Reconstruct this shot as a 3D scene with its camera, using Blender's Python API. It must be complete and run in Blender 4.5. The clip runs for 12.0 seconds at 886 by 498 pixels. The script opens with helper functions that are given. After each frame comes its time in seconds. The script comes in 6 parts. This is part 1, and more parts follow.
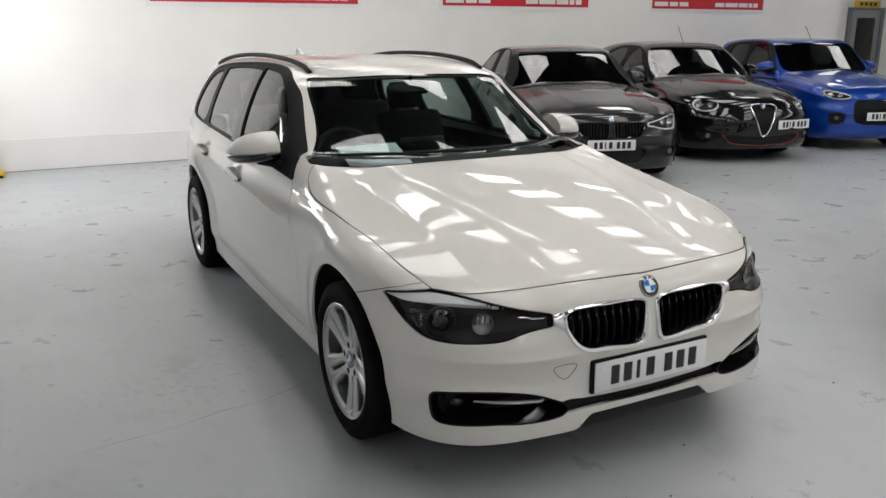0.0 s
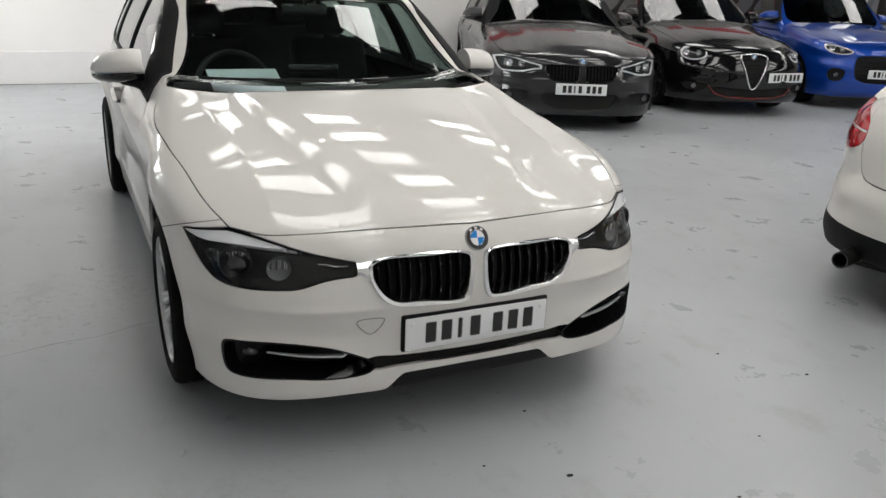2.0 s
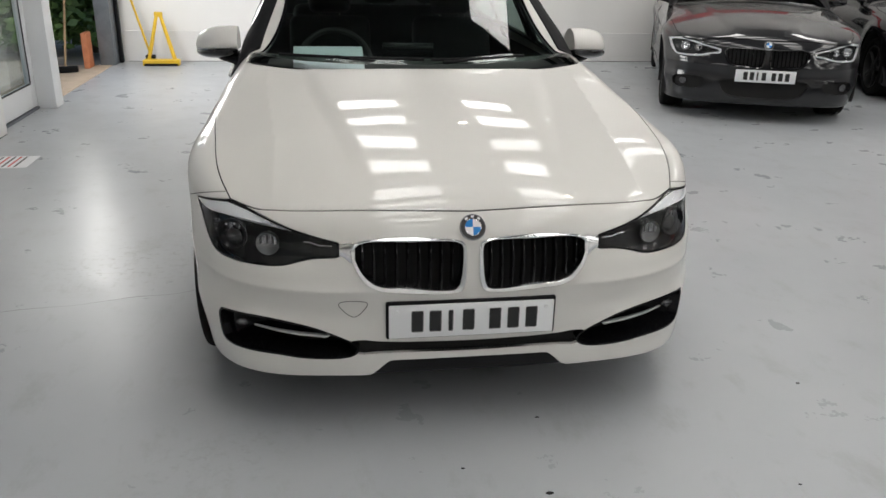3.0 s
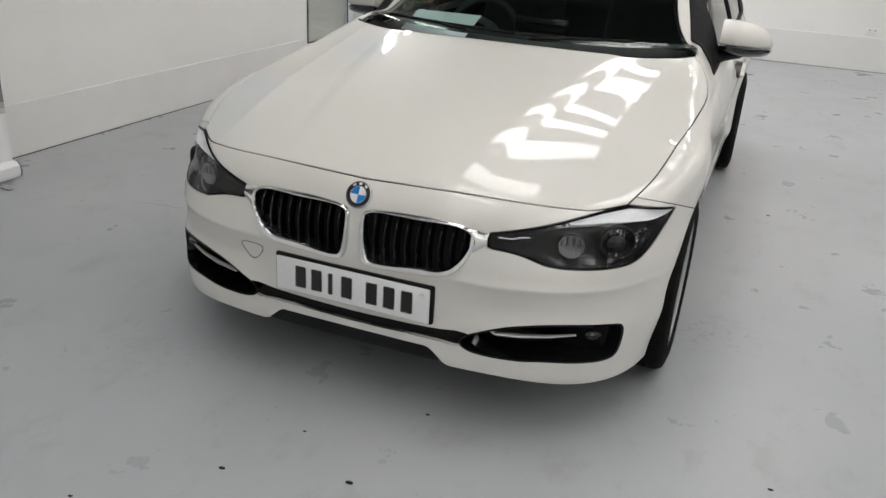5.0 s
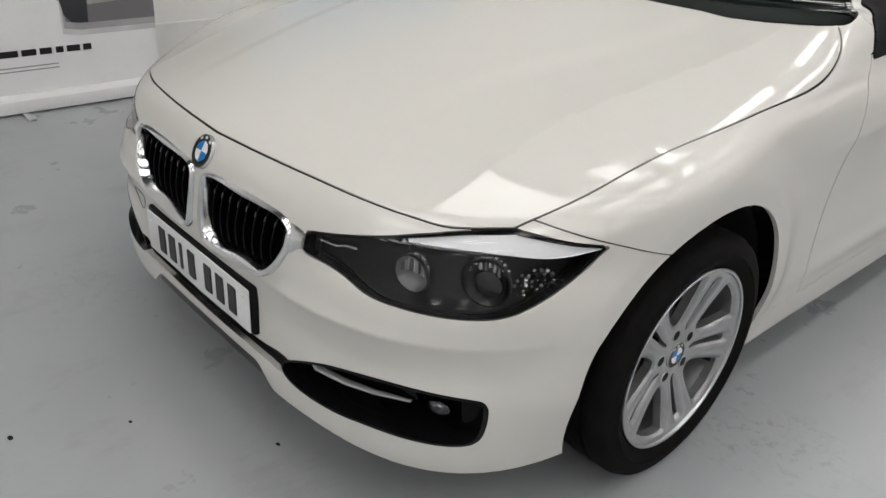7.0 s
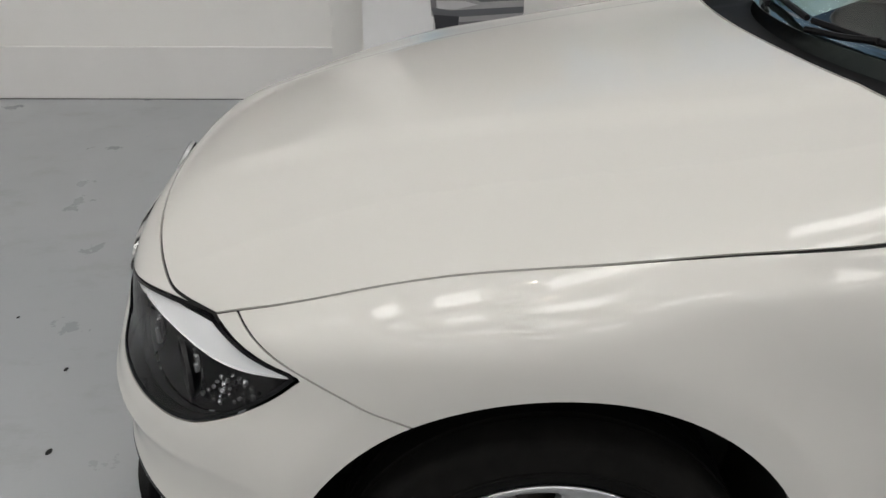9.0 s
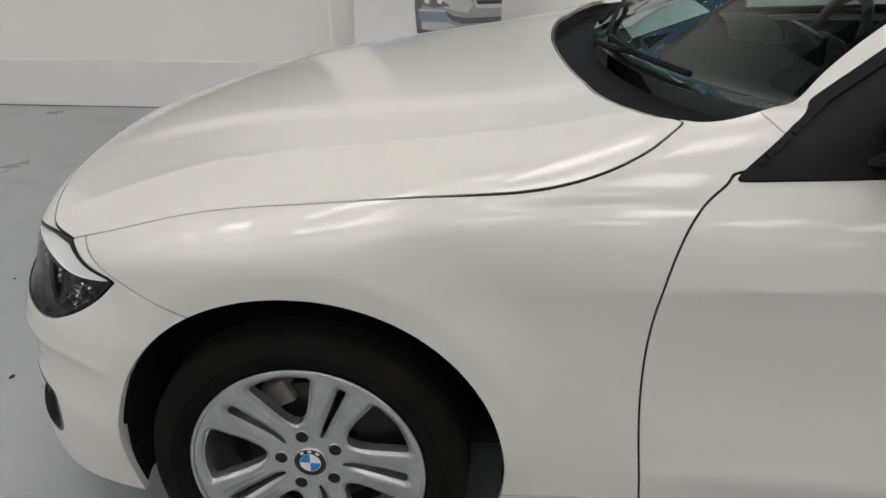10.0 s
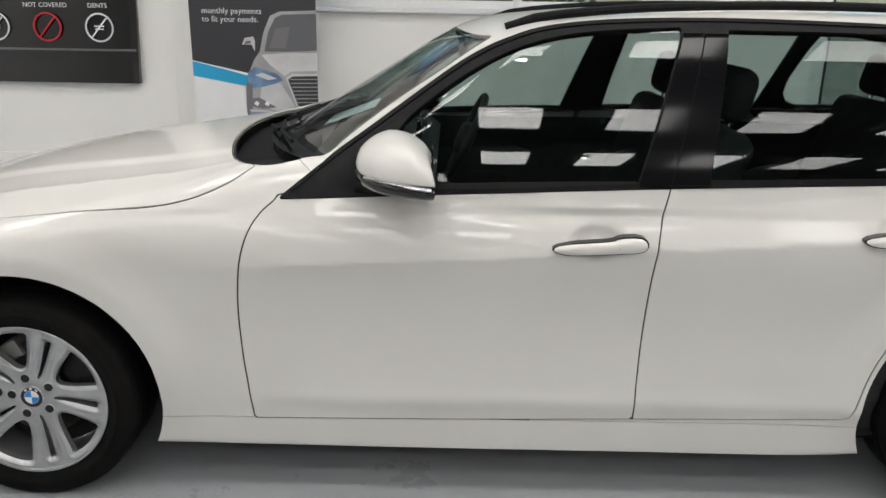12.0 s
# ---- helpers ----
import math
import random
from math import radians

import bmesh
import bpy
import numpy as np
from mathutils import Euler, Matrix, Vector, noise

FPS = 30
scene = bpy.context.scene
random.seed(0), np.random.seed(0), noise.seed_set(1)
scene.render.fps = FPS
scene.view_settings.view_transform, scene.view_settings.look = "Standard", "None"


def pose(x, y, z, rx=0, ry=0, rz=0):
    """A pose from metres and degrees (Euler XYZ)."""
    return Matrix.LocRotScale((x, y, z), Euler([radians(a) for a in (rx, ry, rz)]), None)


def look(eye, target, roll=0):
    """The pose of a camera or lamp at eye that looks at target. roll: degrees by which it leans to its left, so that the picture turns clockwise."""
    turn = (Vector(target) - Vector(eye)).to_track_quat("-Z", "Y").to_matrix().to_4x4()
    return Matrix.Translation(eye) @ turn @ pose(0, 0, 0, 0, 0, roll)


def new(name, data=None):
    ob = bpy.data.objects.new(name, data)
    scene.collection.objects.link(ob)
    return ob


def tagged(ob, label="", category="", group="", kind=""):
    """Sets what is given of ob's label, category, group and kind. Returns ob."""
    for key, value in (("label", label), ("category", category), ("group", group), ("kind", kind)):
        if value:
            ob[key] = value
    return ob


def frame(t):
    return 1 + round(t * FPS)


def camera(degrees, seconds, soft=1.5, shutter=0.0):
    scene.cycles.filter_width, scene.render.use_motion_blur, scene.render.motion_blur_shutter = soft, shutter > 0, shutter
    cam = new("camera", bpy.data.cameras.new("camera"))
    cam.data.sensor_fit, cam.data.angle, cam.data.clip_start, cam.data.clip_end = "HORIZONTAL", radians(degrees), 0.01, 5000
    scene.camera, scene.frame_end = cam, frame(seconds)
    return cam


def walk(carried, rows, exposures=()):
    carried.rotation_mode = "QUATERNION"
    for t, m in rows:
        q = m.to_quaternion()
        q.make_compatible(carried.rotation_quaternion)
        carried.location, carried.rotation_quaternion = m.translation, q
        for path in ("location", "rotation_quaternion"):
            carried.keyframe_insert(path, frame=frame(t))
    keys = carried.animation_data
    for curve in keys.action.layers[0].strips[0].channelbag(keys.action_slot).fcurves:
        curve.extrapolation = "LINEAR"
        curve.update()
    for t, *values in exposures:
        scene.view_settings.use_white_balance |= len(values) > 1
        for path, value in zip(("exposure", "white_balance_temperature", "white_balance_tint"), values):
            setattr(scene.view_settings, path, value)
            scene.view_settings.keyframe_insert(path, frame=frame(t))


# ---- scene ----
import functools

cam = camera(58.0, 12.0)
PATH = [
    (0, (-1.906, -2.815, 1.569), (-1.013, -1.102, 1.05), -0.2),
    (0.5, (-1.835, -2.857, 1.563), (-0.972, -1.133, 1.03), 0.3),
    (1, (-1.699, -2.907, 1.535), (-0.854, -1.184, 0.97), 0.1),
    (1.5, (-1.47, -2.93, 1.512), (-0.598, -1.236, 0.903), 1.1),
    (2, (-1.167, -2.902, 1.515), (-0.342, -1.204, 0.854), 2.6),
    (2.5, (-0.815, -2.953, 1.514), (-0.273, -1.168, 0.794), 2.0),
    (3, (-0.446, -2.994, 1.505), (-0.154, -1.15, 0.79), 1.3),
    (3.2, (-0.284, -2.988, 1.498), (-0.036, -1.135, 0.788), 1.3),
    (4.8, (0.897, -2.8, 1.478), (0.353, -1.034, 0.713), 3.8),
    (5, (1.032, -2.718, 1.487), (0.372, -1.001, 0.703), 3.5),
    (5.5, (1.319, -2.506, 1.422), (0.396, -0.915, 0.637), 4.6),
    (6, (1.542, -2.208, 1.432), (0.408, -0.775, 0.619), 5.9),
    (6.5, (1.622, -1.84, 1.418), (0.415, -0.506, 0.544), 5.2),
    (7, (1.629, -1.51, 1.375), (0.337, -0.291, 0.456), 3.8),
    (7.5, (1.62, -1.163, 1.391), (0.198, -0.087, 0.485), 2.6),
    (7.7, (1.616, -1.018, 1.367), (0.136, -0.02, 0.465), 2.2),
    (9.3, (1.823, -0.02, 1.327), (0.037, -0.134, 0.434), 0.3),
    (9.5, (1.921, 0.073, 1.343), (0.136, -0.066, 0.452), 0.4),
    (10, (2.111, 0.363, 1.372), (0.302, 0.203, 0.533), -0.2),
    (10.5, (2.281, 0.728, 1.41), (0.438, 0.667, 0.635), -0.8),
    (11, (2.521, 0.948, 1.407), (0.639, 0.974, 0.731), 0.1),
    (11.5, (2.778, 1.071, 1.431), (0.881, 1.083, 0.798), 1.4),
    (12, (2.97, 1.199, 1.452), (1.061, 1.189, 0.855), 0.9),
]
walk(cam, [(t, look(eye, target, roll)) for t, eye, target, roll in PATH], [(0.0, -0.38), (3.0, -0.38), (7.0, -0.38), (9.5, -0.54), (10.5, -0.34), (12.0, -0.14)])

# ---- light ----
world = bpy.data.worlds.new("sky")
scene.world = world
world.use_nodes = True
sky = world.node_tree.nodes.new("ShaderNodeTexSky")
sky.sky_type, sky.sun_disc, sky.sun_elevation, sky.sun_rotation = "NISHITA", False, radians(48), radians(173)
world.node_tree.links.new(sky.outputs[0], world.node_tree.nodes["Background"].inputs[0])
world.node_tree.nodes["Background"].inputs[1].default_value = 0.15
sun = new("sun", bpy.data.lights.new("sun", "SUN"))
sun.data.energy, sun.data.angle, sun.data.color = 4.0, radians(1), (1, .95, .88)
sun.matrix_world = look((1, -8, 9), (0, 0, 0))
ROOFLIGHT, LAMP = 8.5, 60.0
for name, y, z, wide, high, watts in (("doorway_daylight", 5.80, 2.15, 2.5, 1.4, 145),):
    daylight = new(name, bpy.data.lights.new(name, "AREA"))
    daylight.data.shape, daylight.data.size, daylight.data.size_y = "RECTANGLE", wide, high
    daylight.data.energy, daylight.data.color = watts, (1.0, .985, .95)
    daylight.matrix_world = look((-3.04, y, z), (0, y, z - .6))


# ---- materials ----
def material(name, colour, rough=.5, metal=0.0, coat=0.0, spec=.5):
    m = bpy.data.materials.new(name)
    m.use_nodes = True
    b = m.node_tree.nodes["Principled BSDF"]
    b.inputs["Base Color"].default_value = (*colour, 1)
    b.inputs["Roughness"].default_value, b.inputs["Metallic"].default_value = rough, metal
    b.inputs["Coat Weight"].default_value, b.inputs["Coat Roughness"].default_value = coat, .015
    b.inputs["Specular IOR Level"].default_value = spec
    return m


def node(m, kind, **values):
    n = m.node_tree.nodes.new("ShaderNode" + kind)
    for key, value in values.items():
        n.inputs[key.replace("_", " ")].default_value = value
    return n


def wire(m, a, out, b, into):
    m.node_tree.links.new(a.outputs[out], b.inputs[into])


def spread(m, dark, light, scale, detail=5.0, lo=.3, hi=.7, fine=None, bump=0.0, rough=None, fine_scale=60.0, spots=None):
    """Two scales of noise on a surface: colour between dark and light, finer grain, relief and roughness."""
    b, co = m.node_tree.nodes["Principled BSDF"], node(m, "TexCoord")
    big = node(m, "TexNoise", Scale=scale, Detail=detail, Roughness=.6)
    wire(m, co, "Object", big, "Vector")
    mix = node(m, "ValToRGB")
    mix.color_ramp.elements[0].position, mix.color_ramp.elements[1].position = lo, hi
    mix.color_ramp.elements[0].color, mix.color_ramp.elements[1].color = (*dark, 1), (*light, 1)
    wire(m, big, "Fac", mix, "Fac")
    small = node(m, "TexNoise", Scale=fine_scale, Detail=4.0)
    wire(m, co, "Object", small, "Vector")
    last, out = mix, "Color"
    if fine:
        over = m.node_tree.nodes.new("ShaderNodeMix")
        over.data_type, over.blend_type = "RGBA", "OVERLAY"
        over.inputs[0].default_value = fine
        m.node_tree.links.new(mix.outputs["Color"], over.inputs[6])
        m.node_tree.links.new(small.outputs["Fac"], over.inputs[7])
        last, out = over, 2
    m.node_tree.links.new(last.outputs[out], b.inputs["Base Color"])
    if bump:
        bn = node(m, "Bump", Strength=bump, Distance=.004)
        wire(m, small, "Fac", bn, "Height")
        wire(m, bn, "Normal", b, "Normal")
    if rough:
        r = node(m, "MapRange")
        r.inputs["To Min"].default_value, r.inputs["To Max"].default_value = rough
        wire(m, big, "Fac", r, "Value")
        wire(m, r, "Result", b, "Roughness")
    return m


def flakes(m, amount, scale=900.0):
    b, co = m.node_tree.nodes["Principled BSDF"], node(m, "TexCoord")
    n = node(m, "TexNoise", Scale=scale, Detail=1.0)
    wire(m, co, "Object", n, "Vector")
    bn = node(m, "Bump", Strength=amount, Distance=.001)
    wire(m, n, "Fac", bn, "Height")
    wire(m, bn, "Normal", b, "Normal")
    return m


def glass(name, tint, gloss=1.0):
    m = bpy.data.materials.new(name)
    m.use_nodes = True
    t = m.node_tree
    t.nodes.clear()
    out, mix, clear, shine = (t.nodes.new("ShaderNode" + k) for k in ("OutputMaterial", "MixShader", "BsdfTransparent", "BsdfGlossy"))
    facing, steep, fres = t.nodes.new("ShaderNodeLayerWeight"), t.nodes.new("ShaderNodeMath"), t.nodes.new("ShaderNodeMath")
    facing.inputs["Blend"].default_value = .5
    steep.operation, steep.inputs[1].default_value = "POWER", 4.6
    fres.operation, fres.inputs[1].default_value, fres.inputs[2].default_value = "MULTIPLY_ADD", .93, .058 * gloss
    t.links.new(facing.outputs["Facing"], steep.inputs[0])
    t.links.new(steep.outputs[0], fres.inputs[0])
    clear.inputs["Color"].default_value = (*tint, 1)
    shine.inputs["Roughness"].default_value = .004
    t.links.new(fres.outputs[0], mix.inputs[0])
    t.links.new(clear.outputs[0], mix.inputs[1])
    t.links.new(shine.outputs[0], mix.inputs[2])
    t.links.new(mix.outputs[0], out.inputs[0])
    return m


def emission(name, colour, strength):
    m = material(name, colour, .6)
    b = m.node_tree.nodes["Principled BSDF"]
    b.inputs["Emission Color"].default_value, b.inputs["Emission Strength"].default_value = (*colour, 1), strength
    return m


def rooflight_material():
    """Translucent sheet: each one weathered a little differently."""
    m = emission("rooflight_sheet", (1.0, .98, .95), ROOFLIGHT)
    b, co, info = m.node_tree.nodes["Principled BSDF"], node(m, "TexCoord"), node(m, "ObjectInfo")
    grime = node(m, "TexNoise", Scale=3.0, Detail=5.0, Roughness=.7)
    wire(m, co, "Object", grime, "Vector")
    a = node(m, "MapRange", From_Min=.3, From_Max=.7)
    a.inputs["To Min"].default_value, a.inputs["To Max"].default_value = .70, 1.15
    wire(m, grime, "Fac", a, "Value")
    c = node(m, "MapRange")
    c.inputs["To Min"].default_value, c.inputs["To Max"].default_value = .65 * ROOFLIGHT, 1.25 * ROOFLIGHT
    wire(m, info, "Random", c, "Value")
    k = node(m, "Math")
    k.operation = "MULTIPLY"
    wire(m, a, "Result", k, 0)
    wire(m, c, "Result", k, 1)
    wire(m, k, "Value", b, "Emission Strength")
    return m


M = dict(
    white=flakes(material("white_paint", (.668, .657, .628), .36, 0, .74, .12), .02),
    grey_paint=flakes(material("grey_metallic_paint", (.014, .0145, .0165), .34, .3, 1.0, .08), .06),
    black_paint=flakes(material("black_paint", (.004, .004, .005), .25, .2, 1.0, .05), .03),
    blue_paint=flakes(material("blue_metallic_paint", (.004, .050, .33), .32, .4, 1.0, .1), .06),
    trim=spread(material("black_plastic", (.012, .012, .013), .60, spec=.15), (.006, .006, .007), (.010, .010, .011), 30, bump=.05),
    gloss_black=material("gloss_black", (.005, .005, .006), .06, 0, .6),
    rubber=spread(material("tyre_rubber", (.007, .007, .007), .8, spec=.08), (.005, .005, .005), (.010, .0095, .009), 14, bump=.2, fine_scale=120),
    pillar=material("pillar_gloss", (.006, .006, .007), .10, spec=.22),
    liner=material("dark_liner", (.008, .008, .008), .9),
    chrome=material("chrome", (.80, .81, .82), .17, 1.0),
    alloy=spread(material("silver_alloy", (.46, .47, .48), .30, .8, .4), (.42, .43, .44), (.50, .51, .52), 20),
    disc=spread(material("brake_disc", (.09, .085, .08), .40, .9), (.06, .055, .05), (.11, .105, .10), 30),
    cast_iron=spread(material("cast_iron", (.26, .26, .25), .6, .2), (.22, .22, .21), (.30, .30, .29), 40, bump=.1),
    duct=material("duct_gloss", (.003, .003, .004), .09, spec=.12),
    crystal=material("lamp_crystal", (.22, .22, .225), .16, .6),
    silver=material("silver_trim", (.55, .56, .57), .25, .6),
    housing=material("lamp_housing", (.011, .011, .012), .45, spec=.3),
    lampsilver=material("lamp_silver", (.62, .62, .63), .22, .75),
    bowl=material("lamp_bowl", (.20, .20, .205), .38, .4),
    fog=material("fog_lamp", (.20, .20, .21), .2, 1.0),
    mirror=material("mirror_glass", (.82, .83, .84), .02, 1.0),
    brow=material("lamp_brow", (.86, .86, .87), .35),
    slat=material("grille_slat", (.004, .004, .005), .28, spec=.25),
    lens=glass("lamp_lens", (.93, .94, .95), .5),
    screen=glass("windscreen_glass", (.62, .72, .68)),
    window=glass("side_glass", (.53, .615, .59)),
    tint=glass("dark_glass", (.18, .20, .20)),
    cloth=spread(material("dark_cloth", (.02, .02, .021), .95), (.015, .015, .016), (.026, .026, .028), 40, bump=.2, fine_scale=300),
    dash=spread(material("dash_plastic", (.02, .02, .021), .65), (.016, .016, .017), (.026, .026, .027), 25, bump=.15, fine_scale=200),
    headlining=material("headlining", (.10, .10, .10), .9),
    paper=material("paper", (.75, .80, .86), .6),
    plate=material("plate_white", (.78, .79, .80), .3, 0, .3),
    plate_yellow=material("plate_yellow", (.80, .58, .05), .3, 0, .3),
    ink=material("black_ink", (.01, .01, .01), .4),
    blue=material("badge_blue", (.02, .22, .60), .25, 0, .5),
    badge_white=material("badge_white", (.80, .81, .82), .25, 0, .5),
    red=material("red_lens", (.45, .006, .012), .12, 0, .8),
    red_trim=material("red_trim", (.20, .008, .012), .3),
    wall=spread(material("white_wall_paint", (.85, .84, .82), .55), (.83, .82, .80), (.87, .86, .84), 1.3, bump=.04, fine_scale=90),
    skirting=spread(material("white_gloss_board", (.80, .79, .78), .4), (.77, .76, .75), (.82, .81, .80), 2.0),
    roof=spread(material("dark_roof_sheet", (.07, .075, .08), .55, .2), (.055, .06, .065), (.085, .09, .095), 1.5),
    steel=spread(material("painted_steel", (.18, .20, .22), .45, .3), (.15, .165, .18), (.21, .23, .25), 6),
    upvc=material("white_frame", (.78, .79, .80), .35),
    pane=glass("window_pane", (.88, .92, .90), .7),
    sheet=rooflight_material(),
    lamp=emission("lamp_disc", (1.0, .90, .74), LAMP),
    yellow=spread(material("yellow_plastic", (.75, .47, .02), .4), (.68, .42, .02), (.80, .52, .03), 8),
    banner_white=spread(material("banner_white", (.80, .80, .81), .45), (.78, .78, .79), (.82, .82, .83), 4),
    banner_dark=material("banner_dark", (.035, .036, .042), .4),
    banner_blue=material("banner_blue", (.02, .35, .62), .4),
    banner_red=material("banner_red", (.55, .015, .03), .4),
    banner_grey=material("banner_grey", (.28, .29, .31), .4),
    print_silver=spread(material("print_silver", (.36, .355, .36), .4), (.31, .305, .31), (.42, .415, .42), 5),
    print_light=spread(material("print_light", (.55, .55, .56), .4), (.50, .50, .51), (.62, .62, .63), 6),
    print_shade=material("print_shade", (.17, .165, .175), .4),
    print_lamp=spread(material("print_lamp", (.10, .19, .36), .4), (.06, .11, .22), (.22, .36, .56), 9),
    print_blade=material("print_blade", (.24, .29, .38), .4),
    banner_mid=material("banner_mid", (.12, .125, .135), .4),
    ground=spread(material("tarmac", (.30, .28, .25), .9), (.24, .22, .20), (.36, .33, .29), 3, bump=.3),
    kerb=spread(material("concrete_ramp", (.50, .40, .30), .85), (.44, .35, .26), (.56, .45, .34), 5, bump=.2),
    leaf=spread(material("leaf_green", (.08, .16, .04), .5), (.05, .11, .025), (.12, .21, .055), 5),
    bark=spread(material("bark", (.09, .065, .045), .9), (.06, .045, .03), (.12, .09, .06), 8, bump=.5),
    wood=spread(material("broom_wood", (.42, .28, .15), .6), (.36, .23, .12), (.48, .32, .18), 12),
    terracotta=spread(material("orange_board", (.60, .22, .10), .7), (.52, .18, .08), (.66, .26, .13), 9),
    exhaust=material("exhaust_steel", (.10, .10, .10), .3, .9),
)


def floor_material():
    m = material("grey_painted_floor", (.42, .44, .46), .3, 0, 0, .45)
    b, co = m.node_tree.nodes["Principled BSDF"], node(m, "TexCoord")
    big, mid = node(m, "TexNoise", Scale=.55, Detail=4.0, Roughness=.55), node(m, "TexNoise", Scale=3.2, Detail=7.0, Roughness=.65)
    stretch = node(m, "Mapping", Scale=(1.0, .35, 1.0), Rotation=(0, 0, .5))
    scuff, spot = node(m, "TexNoise", Scale=7.0, Detail=9.0, Roughness=.72), node(m, "TexVoronoi", Scale=2.1)
    for n in (big, mid, spot):
        wire(m, co, "Object", n, "Vector")
    wire(m, co, "Object", stretch, "Vector")
    wire(m, stretch, "Vector", scuff, "Vector")
    base, dirt = node(m, "ValToRGB"), node(m, "ValToRGB")
    base.color_ramp.elements[0].position, base.color_ramp.elements[1].position = .30, .72
    base.color_ramp.elements[0].color, base.color_ramp.elements[1].color = (.362, .382, .402, 1), (.436, .453, .470, 1)
    dirt.color_ramp.elements[0].position, dirt.color_ramp.elements[1].position = .56, .84
    dirt.color_ramp.elements[0].color, dirt.color_ramp.elements[1].color = (1, 1, 1, 1), (.70, .68, .63, 1)
    wire(m, big, "Fac", base, "Fac")
    gate = node(m, "Math")
    gate.operation = "MULTIPLY"
    wire(m, mid, "Fac", gate, 0)
    lift = node(m, "MapRange", From_Min=.35, From_Max=.65)
    wire(m, scuff, "Fac", lift, "Value")
    lift.inputs["To Min"].default_value, lift.inputs["To Max"].default_value = .6, 1.35
    wire(m, lift, "Result", gate, 1)
    wire(m, gate, "Value", dirt, "Fac")
    over = m.node_tree.nodes.new("ShaderNodeMix")
    over.data_type, over.blend_type = "RGBA", "MULTIPLY"
    over.inputs[0].default_value = .38
    m.node_tree.links.new(base.outputs["Color"], over.inputs[6])
    m.node_tree.links.new(dirt.outputs["Color"], over.inputs[7])
    last = over.outputs[2]
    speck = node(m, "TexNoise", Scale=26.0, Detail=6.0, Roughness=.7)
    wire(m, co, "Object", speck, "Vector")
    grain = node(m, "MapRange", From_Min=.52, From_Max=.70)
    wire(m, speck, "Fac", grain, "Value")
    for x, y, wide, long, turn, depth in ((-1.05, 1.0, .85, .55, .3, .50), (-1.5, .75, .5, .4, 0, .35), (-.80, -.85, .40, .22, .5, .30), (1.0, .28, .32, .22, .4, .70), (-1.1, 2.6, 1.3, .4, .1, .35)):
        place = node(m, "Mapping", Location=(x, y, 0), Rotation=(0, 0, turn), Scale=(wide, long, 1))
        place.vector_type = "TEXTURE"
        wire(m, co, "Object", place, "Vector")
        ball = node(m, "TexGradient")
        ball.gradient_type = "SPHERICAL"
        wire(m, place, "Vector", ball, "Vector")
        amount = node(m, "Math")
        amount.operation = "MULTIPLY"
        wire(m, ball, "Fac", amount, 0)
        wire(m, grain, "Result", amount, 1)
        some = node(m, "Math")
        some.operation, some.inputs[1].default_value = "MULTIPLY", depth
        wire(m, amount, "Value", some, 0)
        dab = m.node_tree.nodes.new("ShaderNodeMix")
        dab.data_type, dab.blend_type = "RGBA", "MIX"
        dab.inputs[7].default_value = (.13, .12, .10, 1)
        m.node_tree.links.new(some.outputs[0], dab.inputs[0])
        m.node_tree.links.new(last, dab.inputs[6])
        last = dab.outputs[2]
    m.node_tree.links.new(last, b.inputs["Base Color"])
    r = node(m, "MapRange", From_Min=.3, From_Max=.75)
    r.inputs["To Min"].default_value, r.inputs["To Max"].default_value = .25, .40
    wire(m, mid, "Fac", r, "Value")
    wire(m, r, "Result", b, "Roughness")
    bn = node(m, "Bump", Strength=.03, Distance=.008)
    wire(m, big, "Fac", bn, "Height")
    wire(m, bn, "Normal", b, "Normal")
    return m


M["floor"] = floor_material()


# ---- mesh helpers ----
def part(name, data, mat, parent=None, label="", sharp=35):
    """Links (points, faces[, normals]) as one mesh object under a thing."""
    v, f, *n = data
    me = bpy.data.meshes.new(name)
    me.from_pydata(np.asarray(v, float).tolist(), [], f.tolist() if isinstance(f, np.ndarray) else f)
    me.materials.append(M[mat] if isinstance(mat, str) else mat)
    me.polygons.foreach_set("use_smooth", [True] * len(me.polygons))
    if n:
        me.normals_split_custom_set_from_vertices(np.asarray(n[0], float).tolist())
    else:
        me.set_sharp_from_angle(angle=radians(sharp))
    me.update()
    ob = new(name, me)
    if parent:
        ob.parent = parent
    if label:
        tagged(ob, label=label)
    return ob


def join(*pieces):
    v, f, k = [], [], 0
    for p in pieces:
        pv, pf = np.asarray(p[0], float), p[1]
        v.append(pv)
        f += [[int(i) + k for i in face] for face in pf]
        k += len(pv)
    return np.concatenate(v), f


def moved(data, m):
    a = np.array(m)
    return np.asarray(data[0], float) @ a[:3, :3].T + a[:3, 3], [list(q) for q in data[1]]


def flipped(data):
    v, f = np.asarray(data[0], float) * (-1, 1, 1), data[1]
    g = f[:, ::-1] if isinstance(f, np.ndarray) else [list(q)[::-1] for q in f]
    return (v, g, np.asarray(data[2]) * (-1, 1, 1)) if len(data) > 2 else (v, g)


